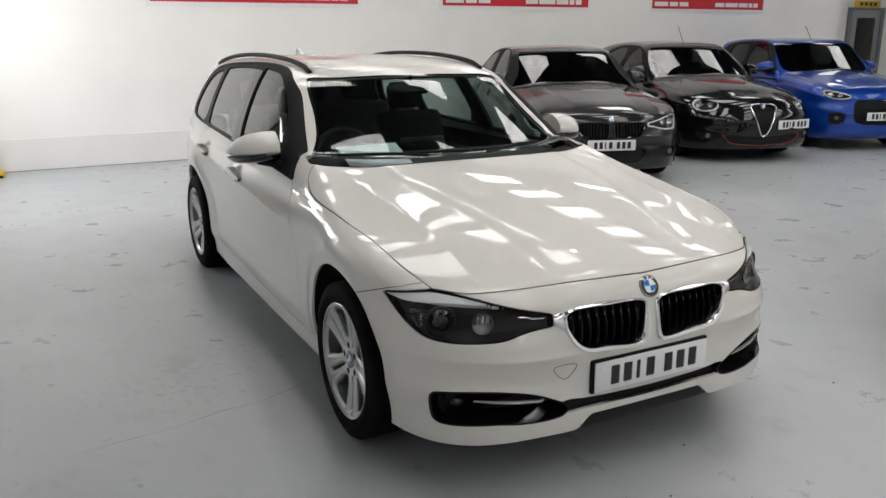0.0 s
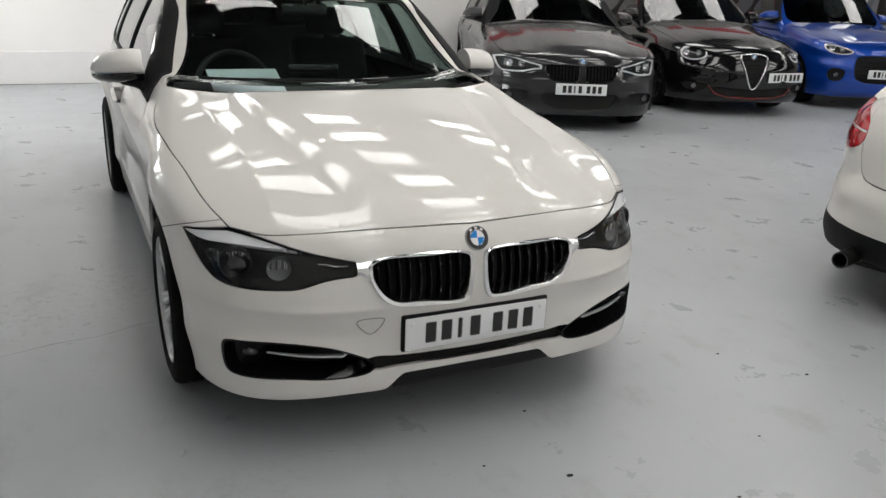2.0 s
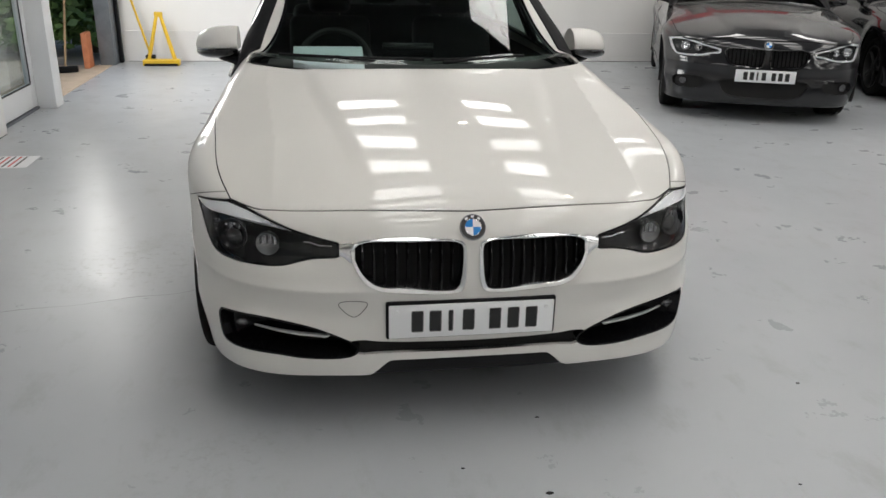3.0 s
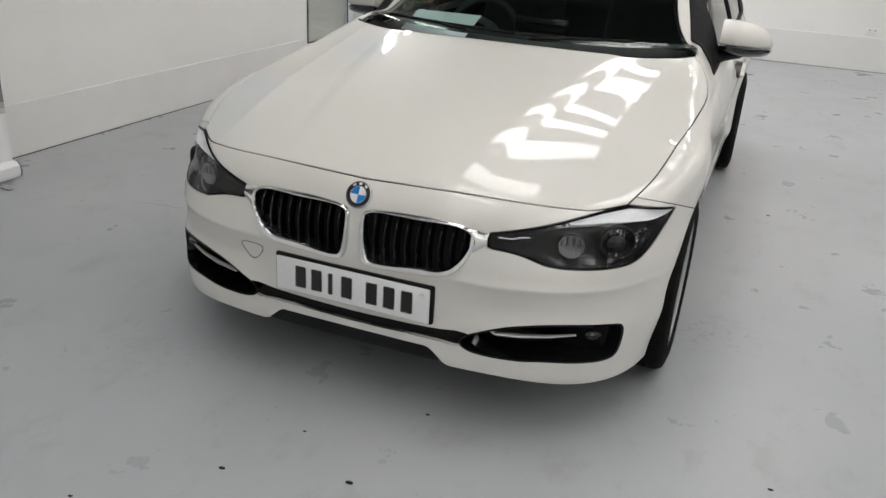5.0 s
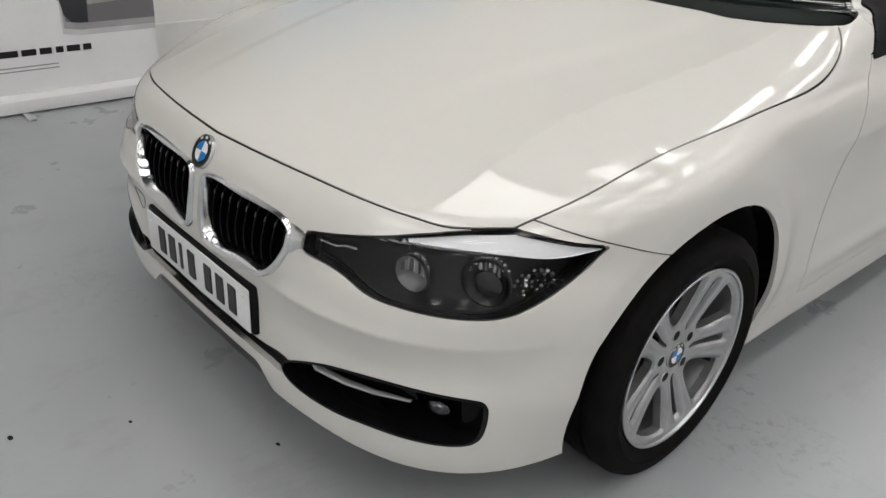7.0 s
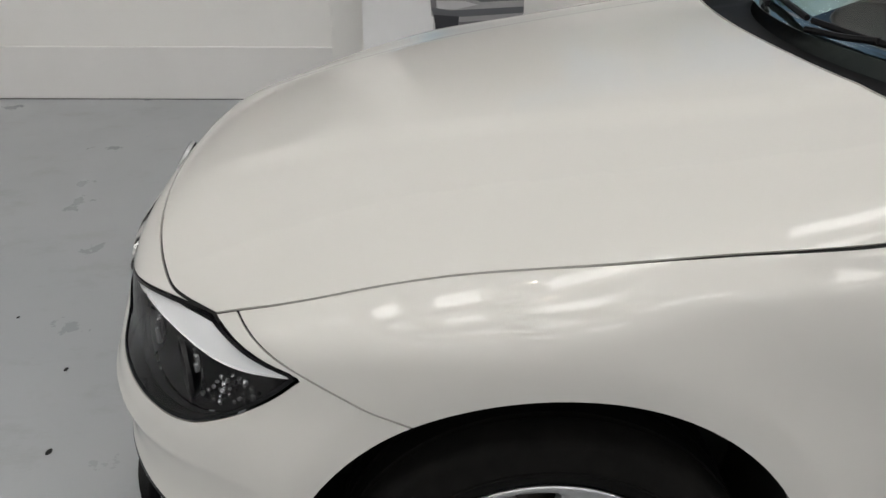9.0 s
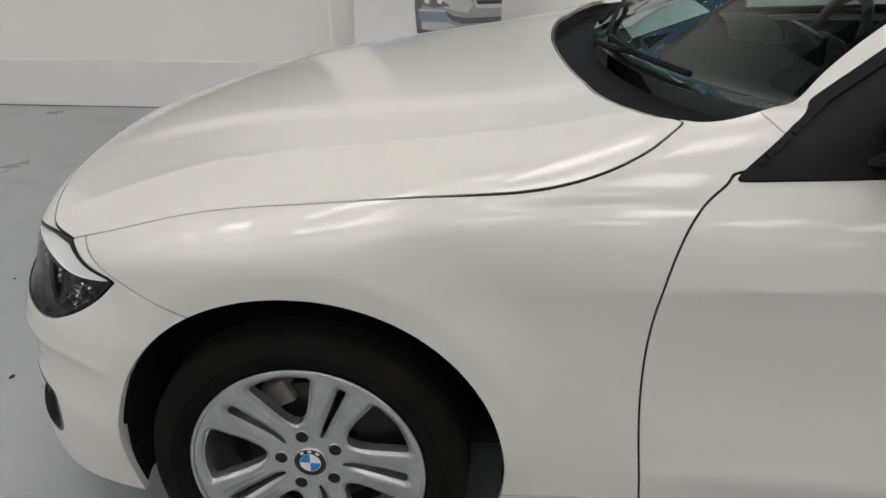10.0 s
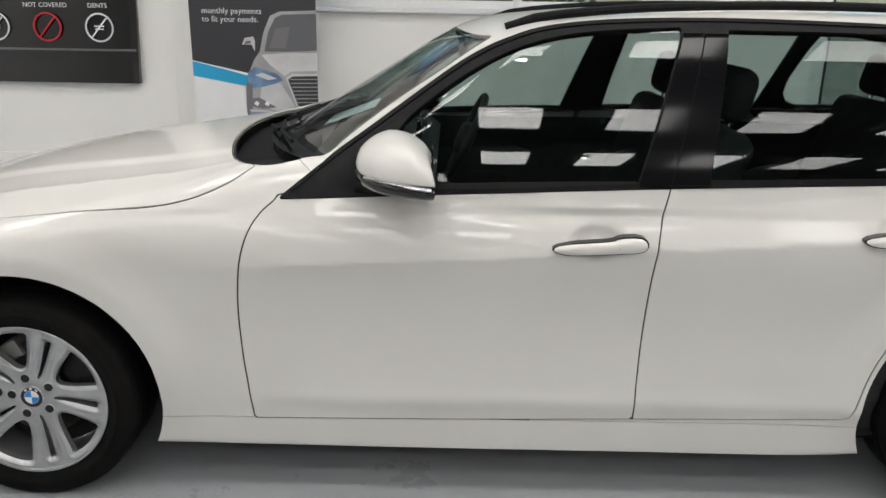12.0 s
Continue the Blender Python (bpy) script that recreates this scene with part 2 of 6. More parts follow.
def box(x0, x1, y0, y1, z0, z1, bevel=0.0, segments=2):
    bm = bmesh.new()
    bmesh.ops.create_cube(bm, size=1)
    for v in bm.verts:
        v.co = ((x0 + x1) / 2 + v.co.x * (x1 - x0), (y0 + y1) / 2 + v.co.y * (y1 - y0), (z0 + z1) / 2 + v.co.z * (z1 - z0))
    if bevel:
        bmesh.ops.bevel(bm, geom=bm.edges[:], offset=bevel, segments=segments, profile=.5, affect="EDGES")
    out = [v.co[:] for v in bm.verts], [[v.index for v in f.verts] for f in bm.faces]
    bm.free()
    return out


def tube(points, radius, sides=10, closed=False, flat=1.0, up=(0, 0, 1)):
    """A tube along points; radius a number or one for each point; flat squeezes it along up."""
    p = np.asarray(points, float)
    n = len(p)
    r = np.broadcast_to(radius, n)
    t = np.roll(p, -1, 0) - np.roll(p, 1, 0) if closed else np.gradient(p, axis=0)
    t /= np.linalg.norm(t, axis=1)[:, None]
    a = np.cross(t, up)
    a /= np.linalg.norm(a, axis=1)[:, None] + 1e-9
    b = np.cross(a, t)
    w = np.arange(sides) / sides * 2 * np.pi
    v = p[:, None] + r[:, None, None] * (np.cos(w)[None, :, None] * a[:, None] + flat * np.sin(w)[None, :, None] * b[:, None])
    f = []
    for i in range(n if closed else n - 1):
        j = (i + 1) % n
        f += [[i * sides + k, i * sides + (k + 1) % sides, j * sides + (k + 1) % sides, j * sides + k] for k in range(sides)]
    if not closed:
        f += [list(range(sides))[::-1], [(n - 1) * sides + k for k in range(sides)]]
    return v.reshape(-1, 3), f


def lathe(profile, sides=48, axis="x"):
    """Turns (radius, along) pairs about an axis."""
    w = np.arange(sides) / sides * 2 * np.pi
    v = np.array([[(a, r * np.sin(q), r * np.cos(q)) for q in w] for r, a in profile]).reshape(-1, 3)
    if axis == "y":
        v = v[:, [1, 0, 2]]
    if axis == "z":
        v = v[:, [1, 2, 0]]
    f = []
    for i in range(len(profile) - 1):
        f += [[i * sides + k, i * sides + (k + 1) % sides, (i + 1) * sides + (k + 1) % sides, (i + 1) * sides + k] for k in range(sides)]
    if axis == "y":
        f = [q[::-1] for q in f]
    return v, f


def disc(centre, normal, radius, depth=.004, sides=24):
    """A thin round plate that faces normal."""
    m = Matrix.Translation(centre) @ Vector(normal).to_track_quat("X", "Z").to_matrix().to_4x4()
    return moved(lathe([(0, depth), (radius * .9, depth), (radius, depth * .6), (radius, 0), (0, 0)], sides), m)


def slab(points, depth, out=(0, 0, 1)):
    """A plate from a flat outline, thickened against out."""
    p, o = np.asarray(points, float), np.asarray(out, float)
    n = len(p)
    v = np.concatenate([p, p - depth * o])
    f = [list(range(n)), list(range(n, 2 * n))[::-1]] + [[i, n + i, n + (i + 1) % n, (i + 1) % n] for i in range(n)]
    q = p - p.mean(0)
    if np.dot(np.cross(q, np.roll(q, -1, 0)).sum(0), o) < 0:
        f = [g[::-1] for g in f]
    return v, f


def thing(name, label, category, at=None, **tags):
    ob = new(name)
    ob.empty_display_size = .2
    if at is not None:
        ob.matrix_world = at
    return tagged(ob, label, category, **tags)




# ---- car surfaces: each body is the zero set of a smooth field ----
def spline(*pairs):
    """A natural cubic through (v, value) pairs, held level past both ends."""
    xs, ys = np.array(pairs, float).T
    n, h = len(xs), np.diff(xs)
    a, r = np.eye(n), np.zeros(n)
    for i in range(1, n - 1):
        a[i, i - 1 : i + 2] = h[i - 1], 2 * (h[i - 1] + h[i]), h[i]
        r[i] = 6 * ((ys[i + 1] - ys[i]) / h[i] - (ys[i] - ys[i - 1]) / h[i - 1])
    m = np.linalg.solve(a, r)

    def value(v):
        v = np.clip(v, xs[0], xs[-1])
        i = np.clip(np.searchsorted(xs, v) - 1, 0, n - 2)
        t, s, d = v - xs[i], xs[i + 1] - v, h[i]
        return (m[i] * s**3 + m[i + 1] * t**3) / (6 * d) + (ys[i] / d - m[i] * d / 6) * s + (ys[i + 1] / d - m[i + 1] * d / 6) * t

    return value


def smax(a, b, k):
    return np.maximum(a, b) + np.maximum(k - np.abs(a - b), 0) ** 2 / (4 * k)


def smin(a, b, k):
    return -smax(-a, -b, k)


def ramp(a, b, v):
    t = np.clip((v - a) / (b - a), 0, 1)
    return t * t * (3 - 2 * t)


ESTATE = dict(
    width=spline((0, .903), (.45, .893), (1.2, .893), (2.0, .896), (2.81, .905), (3.3, .89), (3.8, .86)),
    section=spline((.13, .046), (.2, .036), (.285, .030), (.4, .022), (.5, .017), (.6, .011), (.7, .005), (.78, .0), (.84, .012), (.89, .036), (.935, .064), (1.0, .115)),
    nose=spline((.13, .66), (.165, .735), (.20, .768), (.25, .778), (.36, .776), (.48, .778), (.56, .774), (.63, .764), (.70, .748), (.76, .72), (.9, .62)),
    bend=2.85, tail_y=2.75, tail=spline((.2, .98), (.4, 1.06), (.6, 1.07), (.9, 1.02), (1.1, .95)),
    centre=spline((-.78, .70), (-.70, .752), (-.6, .795), (-.4, .850), (-.1, .912), (.3, .970), (.6, 1.003), (.8, 1.008), (1.2, .98), (3.6, 1.0)),
    edge=spline((-.78, .62), (-.49, .735), (-.25, .824), (0, .872), (.3, .922), (.45, .950), (.58, .985), (.70, 1.013), (.85, 1.02), (1.2, .955), (2.4, .985), (3.6, 1.0)),
    edge_x=.74, crown=2.2, round_top=.058,
    floor=spline((-.8, .160), (-.4, .160), (.4, .160), (2.4, .165), (3.2, .24), (3.9, .27)),
    belt=spline((.7, .815), (1.2, .838), (2.4, .842), (3.2, .81), (3.8, .72)), belt_z=.94,
    tumble=spline((.9, -.012), (.94, .0), (1.0, .018), (1.1, .056), (1.2, .105), (1.3, .163), (1.36, .205), (1.45, .28)),
    roof=spline((1.1, 1.365), (1.25, 1.388), (1.5, 1.418), (1.9, 1.442), (2.4, 1.446), (3.0, 1.424), (3.5, 1.365), (3.8, 1.30)),
    camber=.026, screen=(.574, .97, 1.61, .40), back=(3.80, .95, -.62, -.12),
    wheels=(-.014, 2.79), arch=.386, crease=spline((.3, .722), (.9, .757), (1.5, .790), (2.4, .846), (3.5, .91)), dome=1.0, bumper_ridge=1.0, chin=.42, groove=.0035, shoulder=spline((-.5, .752), (-.313, .791), (-.133, .828), (.033, .849), (.22, .864), (.36, .872), (.6, .881), (3.0, .90)), handles=((1.605, .824), (2.44, .860)),
)


def body_field(p):
    def side(y, z):
        w = p["width"](y) - p["section"](z)
        for c in p["wheels"]:
            r = np.hypot(y - c, z - .325)
            d = (r - p["arch"] - .050) / .105
            t = np.clip(.5 * (d + np.sqrt(d * d + .016)), 0, 1)
            w = w + .020 * (1 - t) ** 1.7 * ramp(.2, .4, z)
        zeta = z - p["crease"](y)
        fade = ramp(.35, .9, y) * (1 - ramp(3.3, 3.7, y))
        for hy, hz in p["handles"]:
            w = w - .020 * np.exp(-((((y - hy) / .062) ** 2 + ((z - hz - .004) / .040) ** 2) ** 2))
        w = w - p["groove"] * np.exp(-(((z - p["shoulder"](y)) / .013) ** 2)) * (1 - ramp(.5, .9, y))
        return w + fade * (.013 * np.exp(-np.sqrt(zeta**2 + .004**2) / .045) - .011 * np.exp(-((z - .55) / .13) ** 2) + .008 * np.exp(-((z - .33) / .035) ** 2))

    def top(x, y):
        zc, ze = p["centre"](y), p["edge"](y)
        h = zc - (zc - ze) * (np.abs(x) / p["edge_x"]) ** p["crown"]
        line = .30 + .17 * ramp(-.7, .5, y)
        lift = .011 * p["dome"] * ramp(-.72, -.35, y) * (1 - ramp(.4, .75, y))
        second = .60 + .06 * ramp(-.4, .5, y)
        return h + lift * ((1 - ramp(line - .03, line + .05, np.abs(x))) * .7 + .5 * np.exp(-np.abs(np.abs(x) - second) / .05))

    def field(x, y, z):
        n, ax = p["bend"] + .45 * (1 - ramp(.54, .67, z)) + p["chin"] * (1 - ramp(.36, .50, z)), np.abs(x)
        back = np.maximum(y - p["tail_y"], 0) / p["tail"](z)
        ridge = .019 * np.exp(-np.sqrt((z - .512) ** 2 + .003**2) / .026) - .011 * np.exp(-(((z - .43) / .042) ** 2)) - .008 * np.exp(-(((z - .612) / .028) ** 2)) * ramp(.42, .52, ax) * (1 - ramp(.74, .82, ax))
        front = np.maximum(-y, 0) / (p["nose"](z) + p["bumper_ridge"] * ridge * ramp(.18, .5, ax))
        ring = .85 * (((ax / side(y, z)) ** n + (front + back) ** n) ** (1 / n) - 1)
        f = smax(ring, z - top(x, y), p["round_top"])
        f = smax(f, p["floor"](y) - z, .02)
        g = ax - (p["belt"](y) - p["tumble"](z))
        g = .9 * g
        y0, z0, slope, bow = p["screen"]
        g = smax(g, .52 * (y0 + slope * (z - z0) + bow * x * x - y), .05)
        y1, z1, slope1, bow1 = p["back"]
        g = smax(g, .8 * (y - (y1 + slope1 * (z - z1) + bow1 * x * x)), .07)
        g = smax(g, z - (p["roof"](y) - p["camber"] * (x / .6) ** 2), .06)
        g = smax(g, .9 - z, .02)
        return smin(f, g, .018)

    return field


def skin(field, lo, hi, step):
    """The half x >= 0 of a field's zero set, as points, triangles and normals."""
    xs = np.arange(-step / 2, hi[0], step)
    ys, zs = np.arange(lo[1], hi[1], step), np.arange(lo[2], hi[2], step)
    g = field(xs[:, None, None], ys[None, :, None], zs[None, None, :])
    g = np.broadcast_to(g, (len(xs), len(ys), len(zs)))
    s = g < 0
    c = sum(s[i : s.shape[0] - 1 + i, j : s.shape[1] - 1 + j, k : s.shape[2] - 1 + k].astype(np.int8) for i in (0, 1) for j in (0, 1) for k in (0, 1))
    cell = np.argwhere((c > 0) & (c < 8))
    ids = -np.ones(c.shape, int)
    ids[tuple(cell.T)] = np.arange(len(cell))
    total, count = np.zeros((len(cell), 3)), np.zeros(len(cell))
    corners = [(i, j, k) for i in (0, 1) for j in (0, 1) for k in (0, 1)]
    for a in corners:
        for axis in range(3):
            if a[axis]:
                continue
            b = list(a)
            b[axis] = 1
            ga, gb = g[tuple((cell + a).T)], g[tuple((cell + b).T)]
            cross = (ga < 0) != (gb < 0)
            t = np.where(cross, ga / np.where(cross, ga - gb, 1), 0)
            p = np.array(a, float) + t[:, None] * (np.array(b) - a)
            total += p * cross[:, None]
            count += cross
    v = np.array([xs[0], ys[0], zs[0]]) + step * (cell + total / count[:, None])
    quads = []
    for axis in range(3):
        u, w = (axis + 1) % 3, (axis + 2) % 3
        sa = s.take(range(s.shape[axis] - 1), axis)
        sb = s.take(range(1, s.shape[axis]), axis)
        e = np.argwhere(sa != sb)
        e = e[(e[:, u] > 0) & (e[:, w] > 0) & (e[:, u] < s.shape[u] - 1) & (e[:, w] < s.shape[w] - 1)]
        du, dw = np.eye(3, dtype=int)[u], np.eye(3, dtype=int)[w]
        q = np.stack([ids[tuple((e - d).T)] for d in (du + dw, dw, 0 * du, du)], 1)
        back = ~sa[tuple(e.T)]
        q[back] = q[back][:, ::-1]
        quads.append(q)
    q = np.concatenate(quads)
    q = q[(q >= 0).all(1)]

    def slope(p):
        return np.stack([(field(*(p + 2e-4 * d).T) - field(*(p - 2e-4 * d).T)) / 4e-4 for d in np.eye(3)], 1)

    middle = cell[:, 0] == 0
    for _ in range(3):
        d = slope(v)
        v = v - np.clip(field(*v.T) / ((d * d).sum(1) + 1e-6), -.01, .01)[:, None] * d
        v[middle, 0] = 0
    n = slope(v)
    n[middle, 0] = 0
    n /= np.linalg.norm(n, axis=1)[:, None] + 1e-9
    return v, np.concatenate([q[:, [0, 1, 2]], q[:, [0, 2, 3]]]), n


def compact(v, t, n):
    used = np.unique(t)
    back = np.zeros(len(v), int)
    back[used] = np.arange(len(used))
    return v[used], back[t], n[used]


def split(mesh, field):
    """Cuts a mesh along the zero of a field of points: the part where it is negative, and the rest."""
    v, t, n = mesh
    if len(t) == 0:
        return mesh, mesh
    d = field(*v.T)
    d = np.where(np.abs(d) < 1e-6, 1e-6, d)
    neg = (d < 0)[t]
    count = neg.sum(1)
    inside, outside = [t[count == 3]], [t[count == 0]]
    mixed, m = t[(count == 1) | (count == 2)], neg[(count == 1) | (count == 2)]
    if len(mixed):
        one = m.sum(1) == 1
        lone = np.where(one, m.argmax(1), (~m).argmax(1))
        r = np.arange(len(mixed))
        a, b, c = mixed[r, lone], mixed[r, (lone + 1) % 3], mixed[r, (lone + 2) % 3]
        edges = np.sort(np.concatenate([np.stack([a, b], 1), np.stack([a, c], 1)]), 1)
        uniq, inv = np.unique(edges, axis=0, return_inverse=True)
        inv = inv.ravel()
        s = d[uniq[:, 0]] / (d[uniq[:, 0]] - d[uniq[:, 1]])
        nv = v[uniq[:, 0]] + s[:, None] * (v[uniq[:, 1]] - v[uniq[:, 0]])
        nn = n[uniq[:, 0]] + s[:, None] * (n[uniq[:, 1]] - n[uniq[:, 0]])
        nn /= np.linalg.norm(nn, axis=1)[:, None] + 1e-9
        ab, ac = len(v) + inv[: len(mixed)], len(v) + inv[len(mixed) :]
        v, n = np.concatenate([v, nv]), np.concatenate([n, nn])
        tip = np.stack([a, ab, ac], 1)
        rest = np.concatenate([np.stack([ab, b, c], 1), np.stack([ab, c, ac], 1)])
        two = np.concatenate([one, one])
        inside += [tip[one], rest[~two]]
        outside += [tip[~one], rest[two]]
    return compact(v, np.concatenate(inside), n), compact(v, np.concatenate(outside), n)


def panel(mesh, field, gap=.0022):
    """Takes the piece inside a field's outline out of a mesh, with an open joint round it: the piece and the rest."""
    piece, _ = split(mesh, lambda *p: field(*p) + gap)
    _, rest = split(mesh, lambda *p: field(*p) - gap)
    return piece, rest


def outline(*points, rounds=2, fixed=()):
    """A closed outline with its corners cut round."""
    p = np.array(points, float)
    for _ in range(rounds):
        q = np.roll(p, -1, 0)
        p = np.stack([.75 * p + .25 * q, .25 * p + .75 * q], 1).reshape(-1, 2)
    return p


def within(poly, a, b):
    """The signed distance to a flat outline, negative inside."""
    a, b = np.broadcast_arrays(a, b)
    best, inside = np.full(a.shape, 1e9), np.zeros(a.shape, bool)
    for (px, py), (qx, qy) in zip(poly, np.roll(poly, -1, 0)):
        ex, ey = qx - px, qy - py
        t = np.clip(((a - px) * ex + (b - py) * ey) / (ex * ex + ey * ey + 1e-12), 0, 1)
        best = np.minimum(best, (a - px - t * ex) ** 2 + (b - py - t * ey) ** 2)
        hit = (py > b) != (qy > b)
        inside ^= hit & (a < ex * (b - py) / (ey if abs(ey) > 1e-12 else 1e-12) + px)
    return np.where(inside, -1, 1) * np.sqrt(best)


def rim(mesh, depth):
    """A mesh with its open edges turned inwards by depth, but for those in the middle plane."""
    v, t, n = mesh
    e = np.concatenate([t[:, [0, 1]], t[:, [1, 2]], t[:, [2, 0]]])
    key = np.sort(e, 1)
    uniq, inv, num = np.unique(key, axis=0, return_inverse=True, return_counts=True)
    e = e[num[inv.ravel()] == 1]
    e = e[~((np.abs(v[e[:, 0], 0]) < 1e-4) & (np.abs(v[e[:, 1], 0]) < 1e-4))]
    ids, local = np.unique(e, return_inverse=True)
    local = local.reshape(-1, 2)
    k, m = len(v), len(ids)
    a, b = local[:, 0], local[:, 1]
    walls = np.concatenate([np.stack([k + a, k + m + a, k + b], 1), np.stack([k + b, k + m + a, k + m + b], 1)])
    return np.concatenate([v, v[ids], v[ids] - depth * n[ids]]), np.concatenate([t, walls]), np.concatenate([n, np.zeros((2 * m, 3))])


def inset(mesh, depth):
    return mesh[0] - depth * mesh[2], mesh[1], mesh[2]


def both(mesh):
    """A half and its mirror image as one mesh."""
    w = flipped(mesh)
    return np.concatenate([mesh[0], w[0]]), np.concatenate([mesh[1], w[1] + len(mesh[0])]), np.concatenate([mesh[2], w[2]])


def solve(field, make, lo, hi):
    """Where a line of points make(s) first enters a field between lo and hi."""
    s = np.linspace(lo, hi, 240)
    inside = np.array([field(*make(q)) for q in s]) < 0
    i = int(np.argmax(inside))
    a, b = s[max(i - 1, 0)], s[i]
    for _ in range(24):
        c = (a + b) / 2
        a, b = (a, c) if field(*make(c)) < 0 else (c, b)
    return np.array(make(a), float)


def arc(profile, sides, a0, a1):
    """Like lathe, but only from one angle to another, open."""
    w = np.linspace(a0, a1, sides + 1)
    v = [(a, r * np.sin(q), r * np.cos(q)) for r, a in profile for q in w]
    n = sides + 1
    return np.array(v), [[i * n + k, (i + 1) * n + k, (i + 1) * n + k + 1, i * n + k + 1] for i in range(len(profile) - 1) for k in range(sides)]


# ---- wheel ----
def roundel(parent, centre, normal, radius, letters=True):
    """A round badge: dark ring, bright rim, blue and white quarters."""
    n = Vector(normal).normalized()
    m = Matrix.Translation(centre) @ n.to_track_quat("X", "Z").to_matrix().to_4x4()
    badge = part("badge", moved(lathe([(radius * .93, .006), (radius, .004), (radius, -.004)], 32), m), "silver", parent)
    part("badge_ring", moved(lathe([(0, .0045), (radius * .95, .0055)], 32), m), "ink", badge)
    part("badge_edge", moved(lathe([(radius * .60, .0065), (radius * .64, .0065)], 32), m), "chrome", badge)
    for q in (-.62, 0, .62) if letters else ():
        bar = [(.0062, radius * rr * math.sin(q + dq), radius * rr * math.cos(q + dq)) for rr, dq in ((.72, -.16), (.88, -.14), (.88, .14), (.72, .16))]
        part("badge_bar", moved((bar, [[0, 1, 2, 3]]), m), "badge_white", badge)
    for k in range(4):
        w = np.linspace(k * np.pi / 2, (k + 1) * np.pi / 2, 9)
        v = [(.0068, 0, 0)] + [(.0068, radius * .6 * math.sin(q), radius * .6 * math.cos(q)) for q in w]
        part("badge_quarter", moved((v, [[0, i, i + 1] for i in range(1, 9)]), m), "blue" if k % 2 else "badge_white", badge)
    return badge


@functools.lru_cache(None)
def spoke_meshes(q, rows, columns):
    """The dished face of a five-pair wheel with its openings cut through: one mesh for each pair."""
    r = np.linspace(.012, q - .004, rows)
    a = np.linspace(0, 2 * np.pi, columns, endpoint=False)
    k = q / .232

    def polar(points, turn):
        return np.array([(rr * k * math.sin(b + turn), rr * k * math.cos(b + turn)) for rr, b in points])

    half = [(.089, 0), (.094, .12), (.108, .20), (.135, .262), (.170, .292), (.2035, .310), (.208, .28), (.210, .14)]
    window = half + [(.211, 0)] + [(rr, -b) for rr, b in half[:0:-1]]
    windows = [polar(window, .40 + (n + .5) * 2 * np.pi / 5) for n in range(5)]
    slots = []
    for n in range(5):
        c, t = .40 + n * 2 * np.pi / 5, np.array([(.004, .066), (.0095, .192), (.006, .198), (-.006, .198), (-.0095, .192), (-.004, .066), (0, .062)]) * k
        slots.append(np.stack([t[:, 1] * math.sin(c) + t[:, 0] * math.cos(c), t[:, 1] * math.cos(c) - t[:, 0] * math.sin(c)], 1))

    def gaps(y, z):
        return np.minimum.reduce([within(w, y, z) for w in windows + slots])

    def height(y, z):
        d = np.hypot(y, z)
        g = gaps(y, z)
        return .070 + .027 * np.clip((d - .045) / (q - .049), 0, 1) ** 1.5 - .006 * np.exp(-(np.maximum(g, 0) / .0045) ** 2) * ramp(.06, .09, d) + .003 * np.exp(-((g - .014) / .006) ** 2) * ramp(.08, .13, d)

    y, z = (r[:, None] * np.sin(a)).ravel(), (r[:, None] * np.cos(a)).ravel()
    e = 6e-4
    slope_y, slope_z = (height(y + e, z) - height(y - e, z)) / (2 * e), (height(y, z + e) - height(y, z - e)) / (2 * e)
    v = np.stack([height(y, z), y, z], 1)
    n = np.stack([np.ones(len(y)), -slope_y, -slope_z], 1)
    n /= np.linalg.norm(n, axis=1)[:, None]
    i, j = np.meshgrid(np.arange(rows - 1), np.arange(columns), indexing="ij")
    p00, p01, p10, p11 = (((i + di) * columns + (j + dj) % columns).ravel() for di, dj in ((0, 0), (0, 1), (1, 0), (1, 1)))
    t = np.concatenate([np.stack([p00, p10, p11], 1), np.stack([p00, p11, p01], 1)])
    if np.cross(v[t[0, 1]] - v[t[0, 0]], v[t[0, 2]] - v[t[0, 0]])[0] < 0:
        t = t[:, ::-1]
    face = split((v, t, n), lambda x, y, z: gaps(y, z))[1]
    out = []
    for m in range(5):
        c = .40 + m * 2 * np.pi / 5
        lo, hi = c - np.pi / 5, c + np.pi / 5
        piece = split(face, lambda x, y, z: np.maximum(-(y * math.cos(lo) - z * math.sin(lo)), y * math.cos(hi) - z * math.sin(hi)))[0]
        v, t, n = rim(piece, .022)
        edge = (len(v) - len(piece[0])) // 2
        v[-edge:] = v[-2 * edge:-edge] - np.array((.022, 0, 0))
        out.append((v, t, n))
    return out


